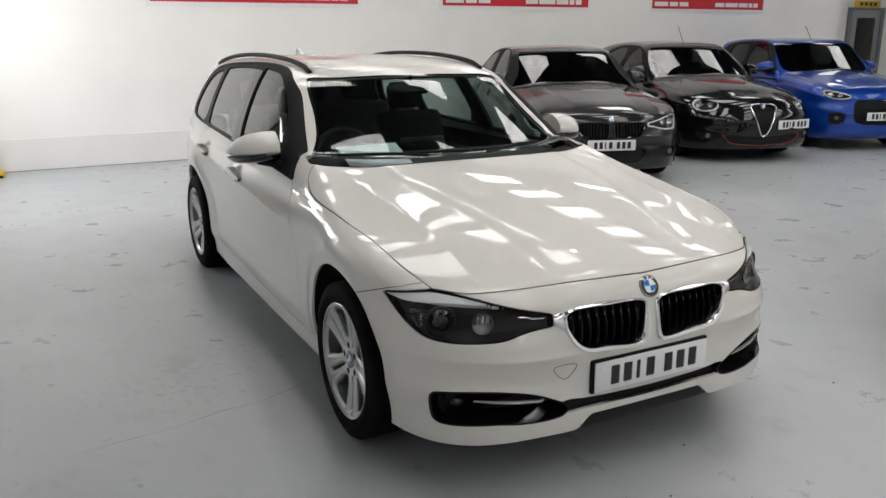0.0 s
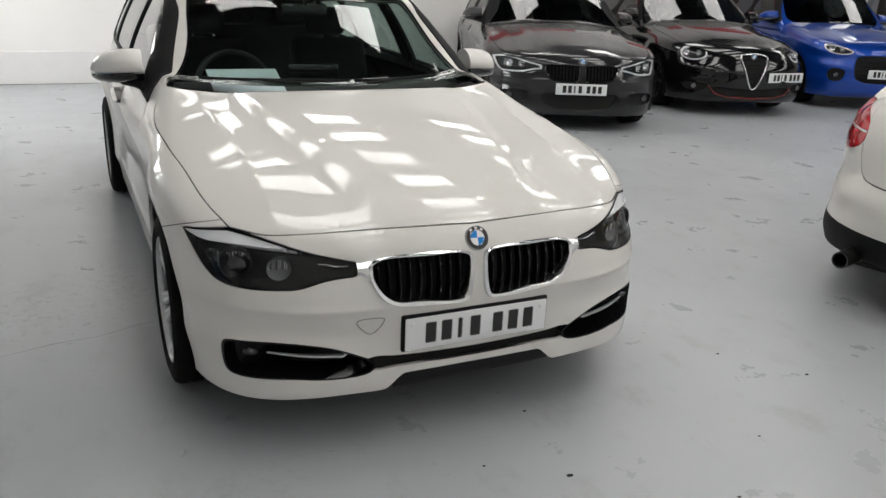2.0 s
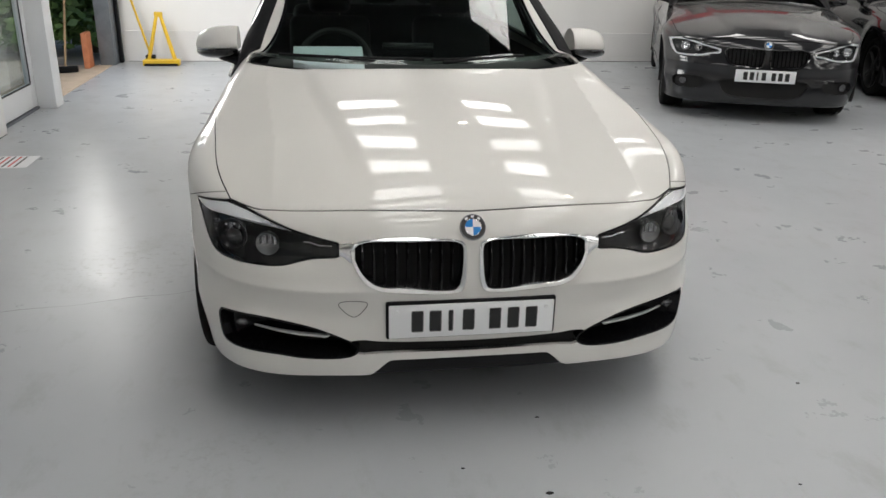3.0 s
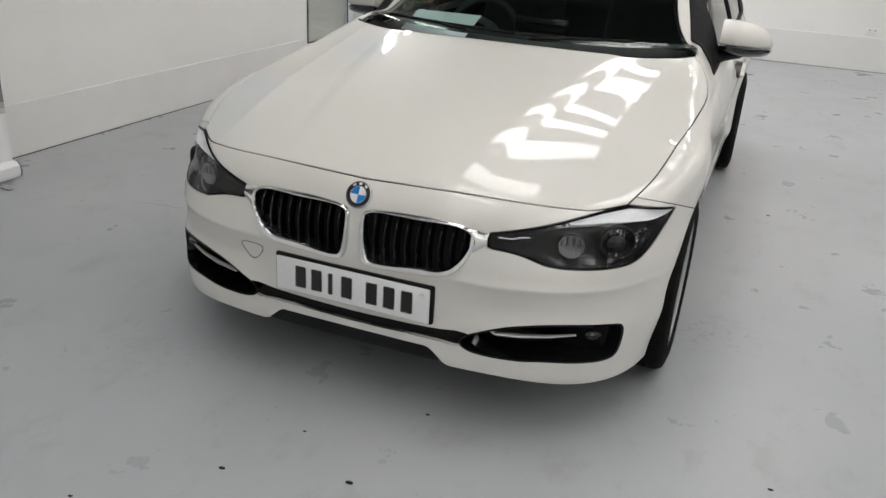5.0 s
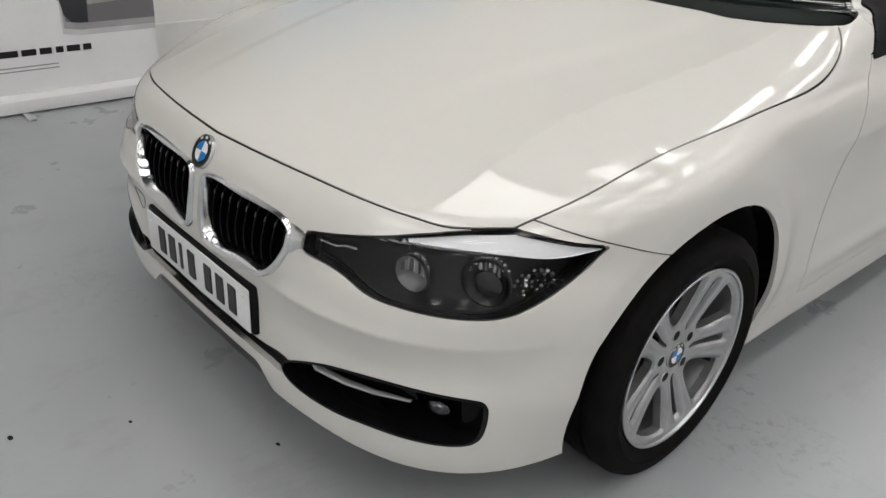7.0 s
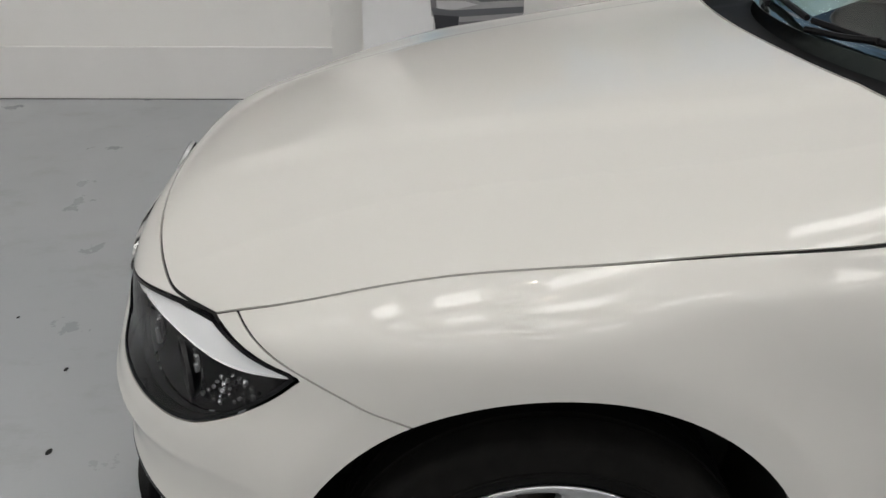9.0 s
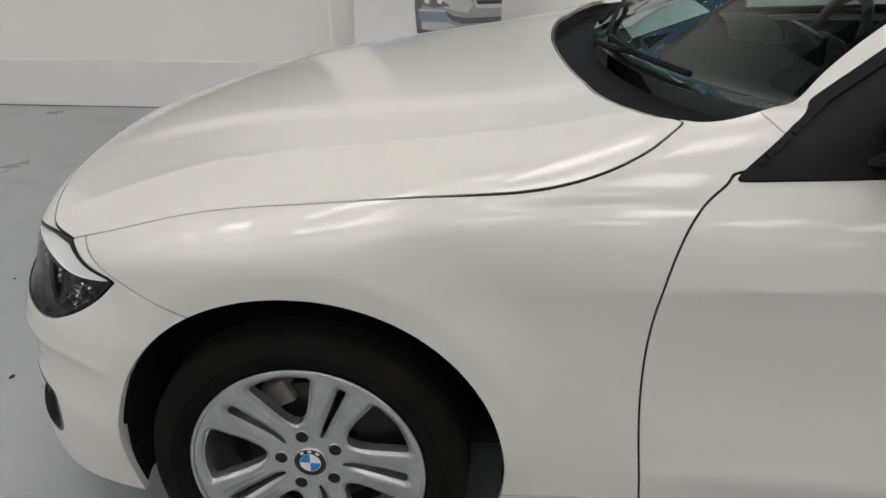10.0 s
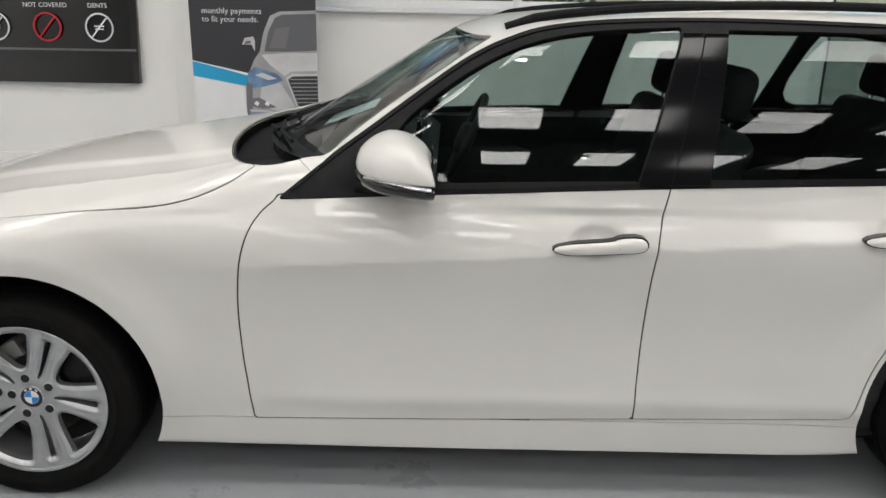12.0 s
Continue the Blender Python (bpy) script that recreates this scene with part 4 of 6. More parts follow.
def estate_car():
    car = thing("estate_car", "white estate car with black roof rails and silver wheels", "car")
    F = body_field(ESTATE)
    whole = skin(F, (0, -.84, .12), (.96, 3.95, 1.50), .0115)
    _, body = split(whole, arch_cut(ESTATE))
    body = split(body, lambda x, y, z: (.165 - .003 * ramp(-.2, .2, y)) - z + 0 * x)[0]
    bonnet, body = panel(body, lambda x, y, z: np.maximum(within(BONNET, x, y), .62 - z), .0022)
    screen, body = panel(body, lambda x, y, z: np.maximum(within(SCREEN, x, y), .9 - z), .001)
    lamp, body = panel(body, lambda x, y, z: np.maximum(within(HEADLAMP, x, z), y + .22), .0015)
    _, body = split(body, lambda x, y, z: np.maximum(within(KIDNEY, x, z), y + .4))
    fog, body = split(body, lambda x, y, z: np.maximum(within(FOG, x, z), y + .3))
    slot, body = split(body, lambda x, y, z: np.maximum(within(SLOT, x, z), y + .4))
    chin, body = split(body, lambda x, y, z: np.maximum(z - lip(x), y + .2))
    chin = split(chin, lambda x, y, z: np.maximum(y + .4, np.abs(x) - .34))[0]
    chin = split(chin, lambda x, y, z: .215 - z)[0]
    dlo, body = split(body, lambda x, y, z: np.maximum(within(DLO, y, z), np.clip(.725 - .5 * np.maximum(y - .80, 0), .42, 1) - x))
    door, body = panel(body, lambda x, y, z: np.maximum(within(FRONT_DOOR, y, z), np.where(y < .80, .755, .45) - x))
    rear, body = panel(body, lambda x, y, z: np.maximum(within(REAR_DOOR, y, z), .45 - x))
    sill, body = panel(body, lambda x, y, z: np.maximum.reduce([z - (.262 + .006 * (y - .7)), .30 - y, y - 2.55, .5 - x]), .0012)
    bumper, body = panel(body, lambda x, y, z: np.maximum(seam(y, z), y - .1), .0015)
    wing, body = panel(body, lambda x, y, z: np.maximum(y - np.minimum(.80 - 1.3 * (z - 1.0), .90), -.9 - y), .0015)
    # near-black strips close under the panel gaps stand for the shade in them
    for cut, deep in ((lambda x, y, z: np.maximum(np.abs(within(BONNET, x, y)) - .010, .62 - z), .004), (lambda x, y, z: np.maximum(np.minimum(np.abs(within(FRONT_DOOR, y, z)), np.abs(within(REAR_DOOR, y, z))) - .010, np.where(y < .80, .755, .45) - x), .004), (lambda x, y, z: np.maximum.reduce([np.abs(seam(y, z)) - .008, y - .1, .5 - x, -.45 - y]), .004)):
        seal = inset(split(split(whole, arch_cut(ESTATE))[1], cut)[0], deep)
        part("joint_seal", seal, "liner", car)
        part("joint_seal", flipped(seal), "liner", car)
    part("body_shell", both(rim(body, .02)), "white", car, "white roof, pillars and rear quarters")
    part("bonnet", both(rim(bonnet, .014)), "white", car, "white bonnet with two long creases")
    front = part("front_bumper", both(rim(bumper, .016)), "white", car, "white front bumper with black lower intakes")
    shell_material_sides(car, "front_wing", wing, "white")
    shell_material_sides(car, "sill", sill, "white")
    part("chin_spoiler", both(rim(inset(chin, .018), .02)), "slat", front)
    part("lower_slot", both(inset(rim(slot, .03), .03)), "liner", front)
    for flip in (False, True):
        side = flipped if flip else (lambda d: d)
        d1 = part("front_door", side(rim(door, .014)), "white", car)
        d2 = part("rear_door", side(rim(rear, .014)), "white", car)
        for d, y0 in ((d1, 1.482), (d2, 2.315)):
            z0 = .814 if d is d1 else .850
            door_handle(d, F, y0, z0, side)
        strip = split(dlo, lambda x, y, z: np.maximum.reduce([-within(p, y, z) for p in PANES]) * 0 - np.minimum.reduce([within(p, y, z) for p in PANES]))[0]
        frame_ob = part("window_frame", side(rim(strip, .018)), "trim", car, "black window surround")
        bead = split(strip, lambda x, y, z: np.maximum(-(within(DLO, y, z) + .011), within(DLO, y, z) + .002))[0]
        part("window_bead", side(rim((bead[0] + .004 * bead[2], bead[1], bead[2]), .008)), "trim", frame_ob)
        post = split(strip, lambda x, y, z: np.maximum.reduce([1.721 + .345 * (z - .98) - y, y - (1.912 + .180 * (z - .98)), .970 - z, z - 1.368]))[0]
        a, b = panel(post, lambda x, y, z: y - (1.806 + .278 * (z - .974)), .002)
        for q in (a, b):
            part("pillar_trim", side(rim((q[0] + .004 * q[2], q[1], q[2]), .010)), "pillar", frame_ob)
        for p in PANES:
            pane = split(dlo, lambda x, y, z: within(p, y, z) - .006)[0]
            part("side_window", side(inset(pane, .007)), "window", car)
        headlamp(car, lamp, F, flip)
        link = []
        for x in np.linspace(.358, .404, 6):
            low, high = .590 + .028 * ramp(.36, .404, x), .666 - .009 * ramp(.36, .404, x)
            for k in range(11):
                u = k / 10
                link.append(solve(F, lambda q: (x, q, low + (high - low) * u), -1.2, 0) - (0, .011 * math.sin(math.pi * u) ** .6 - .004, 0))
        part("grille_link", side((link, [[i * 11 + k, (i + 1) * 11 + k, (i + 1) * 11 + k + 1, i * 11 + k + 1] for i in range(5) for k in range(10)])), "chrome", car)
        kidney(car, F, flip)
        door_mirror(car, flip, "white")
        well = np.stack([fog[0][:, 0], np.maximum(fog[0][:, 1] + .05, -.585), fog[0][:, 2]], 1)
        duct = part("side_intake", side((well, fog[1])), "duct", front, sharp=60)
        part("intake_lip", side(rim(split(fog, lambda x, y, z: -(within(FOG, x, z) + .006))[0], .12)), "pillar", duct)
        blade = [solve(F, lambda q: (x, q, z), -1.2, 0) + (0, .018, 0) for x, z in ((.415, .376), (.45, .354), (.53, .358), (.60, .364), (.672, .370))]
        part("blade", side(tube(blade, [.005, .009, .0085, .007, .004], 10, flat=.7)), "silver", duct)
        fx = solve(F, lambda q: (.712, q, .362), -1.2, 0)
        seat_m = Matrix.Translation(fx + (0, .034, 0)) @ Vector((.35, -1, .15)).normalized().to_track_quat("X", "Z").to_matrix().to_4x4() @ Matrix.Diagonal((1, 1, .62, 1))
        fl = part("fog_lamp", side(moved(lathe([(.024, .006), (.0225, .008), (.020, .002), (.012, -.006), (.004, -.008)], 24), seat_m)), "fog", duct, "small clear fog lamp")
        part("bulb_cap", side(moved(lathe([(0, .003), (.005, .002), (.006, -.008)], 12), seat_m)), "lampsilver", fl)
        part("fog_glass", side(moved(lathe([(0, .010), (.014, .0095), (.0225, .008)], 24), seat_m)), "lens", fl)
        rail = [(.553 - .02 * math.sin(math.pi * u) - .03 * (1 - u) ** 4 + .005 * u, 1.36 + 1.98 * u, 0) for u in np.linspace(0, 1, 24)]
        pts = []
        for i, (x, y, _) in enumerate(rail):
            z = solve(F, lambda q: (x, y, q), 1.7, 1.0)[2]
            pts.append((x, y, z + .005 + .018 * math.sin(math.pi * min(max(i / 23, 0), 1)) ** .4))
        part("roof_rail", side(tube(pts, .0135, 10)), "trim", car, "black roof rail")
        wells = arc([(.386, -.005), (.40, -.06), (.40, -.32), (.0, -.32)], 30, -.60 * np.pi, .60 * np.pi)
        for y in ESTATE["wheels"]:
            part("wheel_well", side(moved(wells, Matrix.Translation((.845, y, .33)))), "liner", car)
            wheel(car, (-1 if flip else 1) * (.794 if y < 1 else .813), y, .317, .232, fine=True)
        wip = [(.05, .60, 1.026), (.25, .625, 1.030), (.50, .71, 1.012)] if not flip else [(.62, .72, .995), (.35, .66, 1.02), (-.02, .60, 1.022)]
        yy = [solve(F, lambda q: (x, y, q), 1.5, .8)[2] + .012 for x, y, _ in wip]
        w = part("wiper", side(tube([(x, y, z) for (x, y, _), z in zip(wip, yy)], .007, 6)), "trim", car)
        k = solve(F, lambda q: (wip[1][0], wip[1][1] - .09, q), 1.5, .8)[2]
        part("wiper_arm", side(tube([(wip[1][0] - .15, wip[1][1] - .06, k + .01), (wip[1][0] - .05, wip[1][1] - .03, k + .014), (wip[1][0] + .02, wip[1][1], yy[1] + .004)], .007, 6)), "trim", w)
    cowl, pane = split(screen, lambda x, y, z: y - (.570 + .40 * x * x))
    part("scuttle", both(rim(inset(cowl, .040), .02)), "trim", car, "black scuttle panel below the windscreen")
    part("windscreen", both(inset(pane, .004)), "screen", car, "greenish windscreen")
    edge = split(pane, lambda x, y, z: -(within(SCREEN, x, y) + .016))[0]
    part("windscreen_seal", both(inset(edge, .001)), "gloss_black", car)
    shade = split(pane, lambda x, y, z: y - (.640 + .40 * x * x))[0]
    part("screen_band", both(inset(shade, .006)), "ink", car)
    lining = split(body, lambda x, y, z: np.maximum(.97 - z, .7 - y))[0]
    part("headlining", both(inset(lining, .028)), "headlining", car)
    low = split(whole, lambda x, y, z: np.maximum.reduce([z - .95, .70 - y, y - 3.7, .5 - x]))[0]
    part("door_lining", both(inset(low, .055)), "dash", car)
    roundel(car, solve(F, lambda q: (0, q, .700), -1.2, 0) - (0, .002, 0), (0, -1, .55), .041)
    plate(car, Matrix.Translation((0, -.788, .415)))
    part("plate_holder", box(-.268, .268, -.786, -.76, .353, .478, .006), "trim", car)
    tow = outline((-.425, .478), (-.335, .482), (-.318, .47), (-.352, .425), (-.38, .425), rounds=2)
    tp = [solve(F, lambda q: (x, q, z), -1.2, 0) - (0, .0004, 0) for x, z in tow]
    part("tow_cover_line", tube(tp, .0011, 6, closed=True, up=(0, 1, 0)), "housing", front)
    part("underbody", join(box(-.62, .62, -.60, 3.55, .175, .24, .03), box(-.83, .83, .42, 2.38, .172, .24, .02)), "liner", car)
    part("cabin_floor", box(-.75, .75, .62, 3.6, .24, .30, .02), "cloth", car)
    part("bulkhead", box(-.68, .68, .55, .62, .22, .88, .02), "liner", car)
    dash = np.array([(.70, .90), (.76, .945), (.86, .965), (.98, .965), (1.10, .955), (1.16, .91), (1.14, .80), (1.10, .66), (1.06, .45), (.70, .45)])
    n = len(dash)
    v = [(s * .68, y, z) for s in (-1, 1) for y, z in dash]
    part("dashboard", (v, [[i, (i + 1) % n, n + (i + 1) % n, n + i] for i in range(n)] + [list(range(n))[::-1], list(range(n, 2 * n))]), "dash", car)
    hood = moved(lathe([(.15, -.10), (.16, .02), (.13, .05), (0, .055)], 24, "y"), Matrix.Translation((-.36, 1.06, .945)) @ Matrix.Diagonal((1, 1, .45, 1)))
    part("instrument_hood", hood, "dash", car)
    part("display", box(-.13, .13, 1.08, 1.10, .965, 1.035, .006), "gloss_black", car)
    ringp = [(math.cos(a) * .185, 0, math.sin(a) * .185) for a in np.linspace(0, 2 * np.pi, 40, endpoint=False)]
    sw = Matrix.Translation((-.36, 1.27, .90)) @ Matrix.Rotation(radians(-24), 4, "X")
    wheel_ob = part("steering_wheel", moved(tube(ringp, .016, 10, closed=True, up=(0, 1, 0)), sw), "dash", car)
    part("steering_hub", moved(box(-.08, .08, -.035, .03, -.07, .06, .025), sw), "dash", wheel_ob)
    part("spoke", moved(box(-.17, .17, -.012, .012, -.025, .025, .008), sw), "dash", wheel_ob)
    part("rear_view_mirror", moved(box(-.12, .12, -.012, .02, -.035, .035, .015), Matrix.Translation((0, 1.24, 1.285))), "gloss_black", car)
    part("mirror_stem", tube([(0, 1.22, 1.36), (0, 1.25, 1.29)], .012, 8), "gloss_black", car)
    part("roof_fin", tube([(0, 3.05, 1.42), (0, 3.14, 1.462), (0, 3.20, 1.466), (0, 3.22, 1.42)], [.004, .012, .012, .012], 8, flat=1), "white", car)
    return car


estate = estate_car()
for sx in (-.37, .37):
    seat("car_seat", sx, 1.62, "dark cloth front seat with headrest inside the estate car")
seat("car_seat", 0, 2.50, "dark cloth rear bench with three headrests inside the estate car", 1.24)
sheet_ob = part("paper_sheet", moved(slab([(-.56, 0, -.11), (-.24, 0, -.11), (-.24, 0, .11), (-.56, 0, .11)], .001, (0, -1, 0)), Matrix.Translation((0, .80, 1.0)) @ Matrix.Rotation(radians(-70), 4, "X")), "paper")
tagged(sheet_ob, "pale blue paper sheet lying on the dashboard", "paper")


# ---- the showroom ----
def piece(name, data, mat, label="", category="", kind="structure", **kw):
    return tagged(part(name, data, mat, **kw), label, category or name.split("_")[0], kind=kind)


LEFT, BACK, RIGHT, FRONT, TOP = -2.95, 7.95, 17.5, -9.0, 4.6
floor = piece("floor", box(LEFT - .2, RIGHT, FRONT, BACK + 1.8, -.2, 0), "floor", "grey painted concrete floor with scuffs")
waves = np.arange(FRONT - .2, BACK + 1.95, .05)
wave_z = TOP + .15 + .035 * np.clip(1.6 * np.sin(waves / .25 * 2 * np.pi), -1, 1)
cv = [(x, y, z) for x in (LEFT - .3, RIGHT + .3) for y, z in zip(waves, wave_z)]
piece("ceiling", (cv, [[i + 1, i, len(waves) + i, len(waves) + i + 1] for i in range(len(waves) - 1)]), "roof", "dark corrugated roof sheets")
piece("wall_back", box(LEFT - .2, 12.4, BACK, BACK + .2, 0, TOP + .2), "wall", "white painted plaster wall")
piece("wall_right", box(RIGHT, RIGHT + .2, FRONT, BACK + 1.8, 0, TOP + .2), "wall", "white painted wall")
piece("wall_front", box(LEFT - .2, RIGHT + .2, FRONT - .2, FRONT, 0, TOP + .2), "wall", "white painted wall")
piece("wall_annex", box(12.4, RIGHT, BACK + 1.6, BACK + 1.8, 0, TOP + .2), "wall", "white painted wall")
piece("wall_return", box(12.2, 12.4, BACK + .2, BACK + 1.8, 0, TOP + .2), "wall", "white painted wall end")
piece("skirting_back", box(LEFT + .02, 12.4, BACK - .016, BACK - .001, 0, .385, .004, 1), "skirting", "tall white skirting board", "skirting")
WIN0, WIN1, DOOR0, DOOR1, SILL = -.15, 2.6, 3.80, 7.55, 1.355
piece("wall_left_south", box(LEFT - .2, LEFT, FRONT, WIN0, 0, TOP + .2), "wall", "white painted wall")
piece("wall_left_low", box(LEFT - .2, LEFT, WIN0, WIN1, 0, SILL), "wall", "white painted wall under the window")
piece("wall_left_high", box(LEFT - .2, LEFT, WIN0, WIN1, 2.6, TOP + .2), "wall", "white painted wall over the window")
piece("wall_left_mid", box(LEFT - .2, LEFT, WIN1, DOOR0, 0, TOP + .2), "wall", "white painted wall")
piece("wall_left_lintel", box(LEFT - .2, LEFT, DOOR0, BACK, 2.9, TOP + .2), "wall", "white painted wall over the doorway")
piece("skirting_left", box(LEFT + .001, LEFT + .016, FRONT, DOOR0 - .02, 0, .31, .004, 1), "skirting", "tall white skirting board", "skirting")
piece("wall_pilaster", box(LEFT + .001, LEFT + .055, -.78, -.52, 0, TOP + .1, .004, 1), "wall", "white boxed-in pipe on the wall", "pilaster")
piece("floor_joint", box(LEFT + .016, LEFT + .022, FRONT, DOOR0 - .05, 0, .004), "ink", "dark joint between floor and skirting", "joint")
piece("floor_joint_back", box(LEFT + .1, 12.4, BACK - .022, BACK - .016, 0, .004), "ink", "dark joint between floor and skirting", "joint")

# roof steel and rooflights
for x in (-1.35, .95, 3.15, 5.7, 8.6, 11.2):
    piece("purlin", join(box(x - .06, x + .06, FRONT, BACK, TOP - .12, TOP - .105), box(x - .006, x + .006, FRONT, BACK, TOP - .105, TOP + .08), box(x - .06, x + .06, FRONT, BACK, TOP + .08, TOP + .10)), "roof", "dark painted steel roof beam", "beam")
# columns at x 10.0 and 12.7 are unseen, added to brighten the right side
for x, half, drift in ((-.08, .52, -.1), (1.98, .42, -.1), (4.46, .46, 0), (7.2, .68, 0), (10.0, .60, 0), (12.7, .60, 0)):
    for iy in range(13):
        y = -8.03 + 1.37 * iy + drift
        if (y > BACK - .45 and x < 12) or (9 < x < 12 and .3 < y < 6):
            continue
        r = thing("rooflight", "translucent corrugated rooflight sheet glowing with daylight", "rooflight", group="rooflights")
        ys = np.linspace(y - .335, y + .335, 25)
        zs = TOP + .085 + .012 * np.sin(ys / .125 * 2 * np.pi)
        v = [(a, b, c) for a in (x - half, x + half) for b, c in zip(ys, zs)]
        part("rooflight_sheet", (v, [[i, i + 1, len(ys) + i + 1, len(ys) + i] for i in range(len(ys) - 1)]), "sheet", r)
        part("rooflight_frame", join(box(x - half - .03, x + half + .03, y - .365, y - .335, TOP + .05, TOP + .12), box(x - half - .03, x + half + .03, y + .335, y + .365, TOP + .05, TOP + .12), box(x - half - .03, x - half, y - .335, y + .335, TOP + .05, TOP + .12), box(x + half, x + half + .03, y - .335, y + .335, TOP + .05, TOP + .12)), "roof", r)
for x, y in ((-.4, -.4), (.9, -.2), (2.4, 1.6), (-.6, 2.8), (4.4, .6), (1.2, 5.0), (-1.9, -3.2), (3.4, -3.6), (6.6, 2.6)):
    l = thing("ceiling_lamp", "small round ceiling lamp glowing warm white", "lamp", group="ceiling lamps")
    part("lamp_can", moved(lathe([(0, .0), (.07, .0), (.075, -.02), (.075, -.16), (.068, -.16)], 20, "z"), Matrix.Translation((x, y, TOP - .02))), "trim", l)
    part("lamp_disc", moved(disc((0, 0, -.155), (0, 0, -1), .06, .004, 16), Matrix.Translation((x, y, TOP - .02))), "lamp", l)
    part("lamp_rod", tube([(x, y, TOP - .03), (x, y, TOP + .15)], .008, 6), "trim", l)

# window in the side wall
w = thing("window_1", "long white-framed window in the side wall", "window", kind="structure")
part("window_sill", box(LEFT - .2, LEFT + .06, WIN0 - .03, WIN1 + .03, SILL, SILL + .03, .006), "upvc", w)
for y in np.linspace(WIN0 + .03, WIN1 - .03, 4):
    part("window_mullion", box(LEFT - .13, LEFT - .07, y - .03, y + .03, SILL + .03, 2.6, .006), "upvc", w)
for z in (SILL + .06, 2.57):
    part("window_rail", box(LEFT - .128, LEFT - .072, WIN0, WIN1, z - .03, z + .03, .006), "upvc", w)
for k in range(3):
    y0 = WIN0 + .06 + k * (WIN1 - WIN0 - .06) / 3
    p = part("window_pane", box(LEFT - .103, LEFT - .097, y0, y0 + .86, SILL + .09, 2.54), "pane", w)
    p.visible_shadow = False

# glazed door leaf that stands beside the open doorway
d = thing("door_1", "white-framed glazed door leaf standing beside the open doorway", "door", kind="structure")
DL = LEFT - .06
part("door_stile", box(DL - .05, DL, DOOR0 + .02, DOOR0 + .12, .03, 2.85, .008), "upvc", d)
part("door_stile", box(DL - .05, DL, 4.70, 4.82, .03, 2.85, .008), "upvc", d)
part("door_stile", box(DL - .09, LEFT + .10, 4.82, 5.04, .0, 2.9, .008), "upvc", d)
for z0, z1 in ((.03, .24), (2.74, 2.85)):
    part("door_rail", box(DL - .05, DL, DOOR0 + .12, 4.70, z0, z1, .008), "upvc", d)
part("door_bead", join(box(DL, DL + .006, DOOR0 + .12, 4.70, .24, .255), box(DL, DL + .006, 4.685, 4.70, .255, 2.74), box(DL, DL + .006, DOOR0 + .12, DOOR0 + .135, .255, 2.74)), "ink", d)
p = part("door_pane", box(DL - .03, DL - .024, DOOR0 + .12, 4.70, .24, 2.74), "pane", d)
p.visible_shadow = False
part("door_handle", tube([(DL, 4.76, 1.0), (DL + .05, 4.76, 1.0), (DL + .05, 4.66, 1.0)], .010, 8), "chrome", d)
part("door_track", box(DL - .08, DL + .01, DOOR0, 5.02, .0, .02, .004), "steel", d)
piece("threshold", box(LEFT - .75, LEFT - .02, 5.02, 7.55, -.01, .008, .004), "kerb", "sandy concrete ramp at the doorway", "ramp")
c = thing("door_2", "grey steel shutter post at the doorway", "door post", kind="structure")
part("post", box(LEFT - .16, LEFT + .02, DOOR1, DOOR1 + .24, 0, 2.9, .01), "steel", c)
part("post_edge", box(LEFT - .02, LEFT + .06, DOOR1 + .24, DOOR1 + .30, 0, 2.9, .008), "trim", c)
part("post_rail", box(LEFT - .02, LEFT + .05, DOOR1 + .30, BACK - .02, 0, 2.9, .008), "steel", c)

# outside
piece("ground", box(-60, LEFT - .2, -60, 70, -.12, -.03), "ground", "pale gravelly yard")
rng = np.random.default_rng(5)


def hedge(name, x0, x1, y0, y1, top, count, size, label):
    """Trunks and a dense uneven mass of single leaves."""
    h = thing(name, label, "hedge")
    for k in range(8):
        y, x = y0 + rng.uniform(.2, .8) * (y1 - y0), x0 + rng.uniform(.1, .95) * (x1 - x0)
        pts = [(x, y, 0), (x + rng.uniform(-.1, .1), y + rng.uniform(-.1, .1), top * .4), (x + rng.uniform(-.2, .2), y + rng.uniform(-.3, .3), top * .85)]
        part("trunk", tube(pts, [.05, .035, .012], 7), "bark", h)
    u = rng.random((count, 3))
    c = np.stack([x0 + (x1 - x0) * u[:, 0], y0 + (y1 - y0) * u[:, 1], .12 + top * u[:, 2] ** .9 * (1 + .12 * np.sin(u[:, 1] * 31) + .08 * np.sin(u[:, 1] * 73))], 1)
    bulge = .35 * np.sin(c[:, 1] * 3.1) * np.sin(c[:, 2] * 4.3) + .2 * np.sin(c[:, 1] * 7.7 + c[:, 2] * 6)
    c[:, 0] += bulge * (u[:, 0] > .5) * (y1 - y0 > x1 - x0)
    c[:, 1] += .3 * np.sin(c[:, 0] * 3.7) * np.sin(c[:, 2] * 4.1) * (u[:, 1] < .5) * (x1 - x0 > y1 - y0)
    a = rng.normal(size=(count, 3))
    a[:, 2] *= .5
    a /= np.linalg.norm(a, axis=1)[:, None]
    b = np.cross(a, rng.normal(size=(count, 3)))
    b /= np.linalg.norm(b, axis=1)[:, None]
    s = size * rng.uniform(.6, 1.3, (count, 1))
    v = np.stack([c - a * s, c + b * s * .55 + a * s * .1, c + a * s, c - b * s * .55 + a * s * .1], 1).reshape(-1, 3)
    tagged(part("leaves", (v, np.arange(4 * count).reshape(-1, 4)), "leaf", h), kind="stuff")
    return h


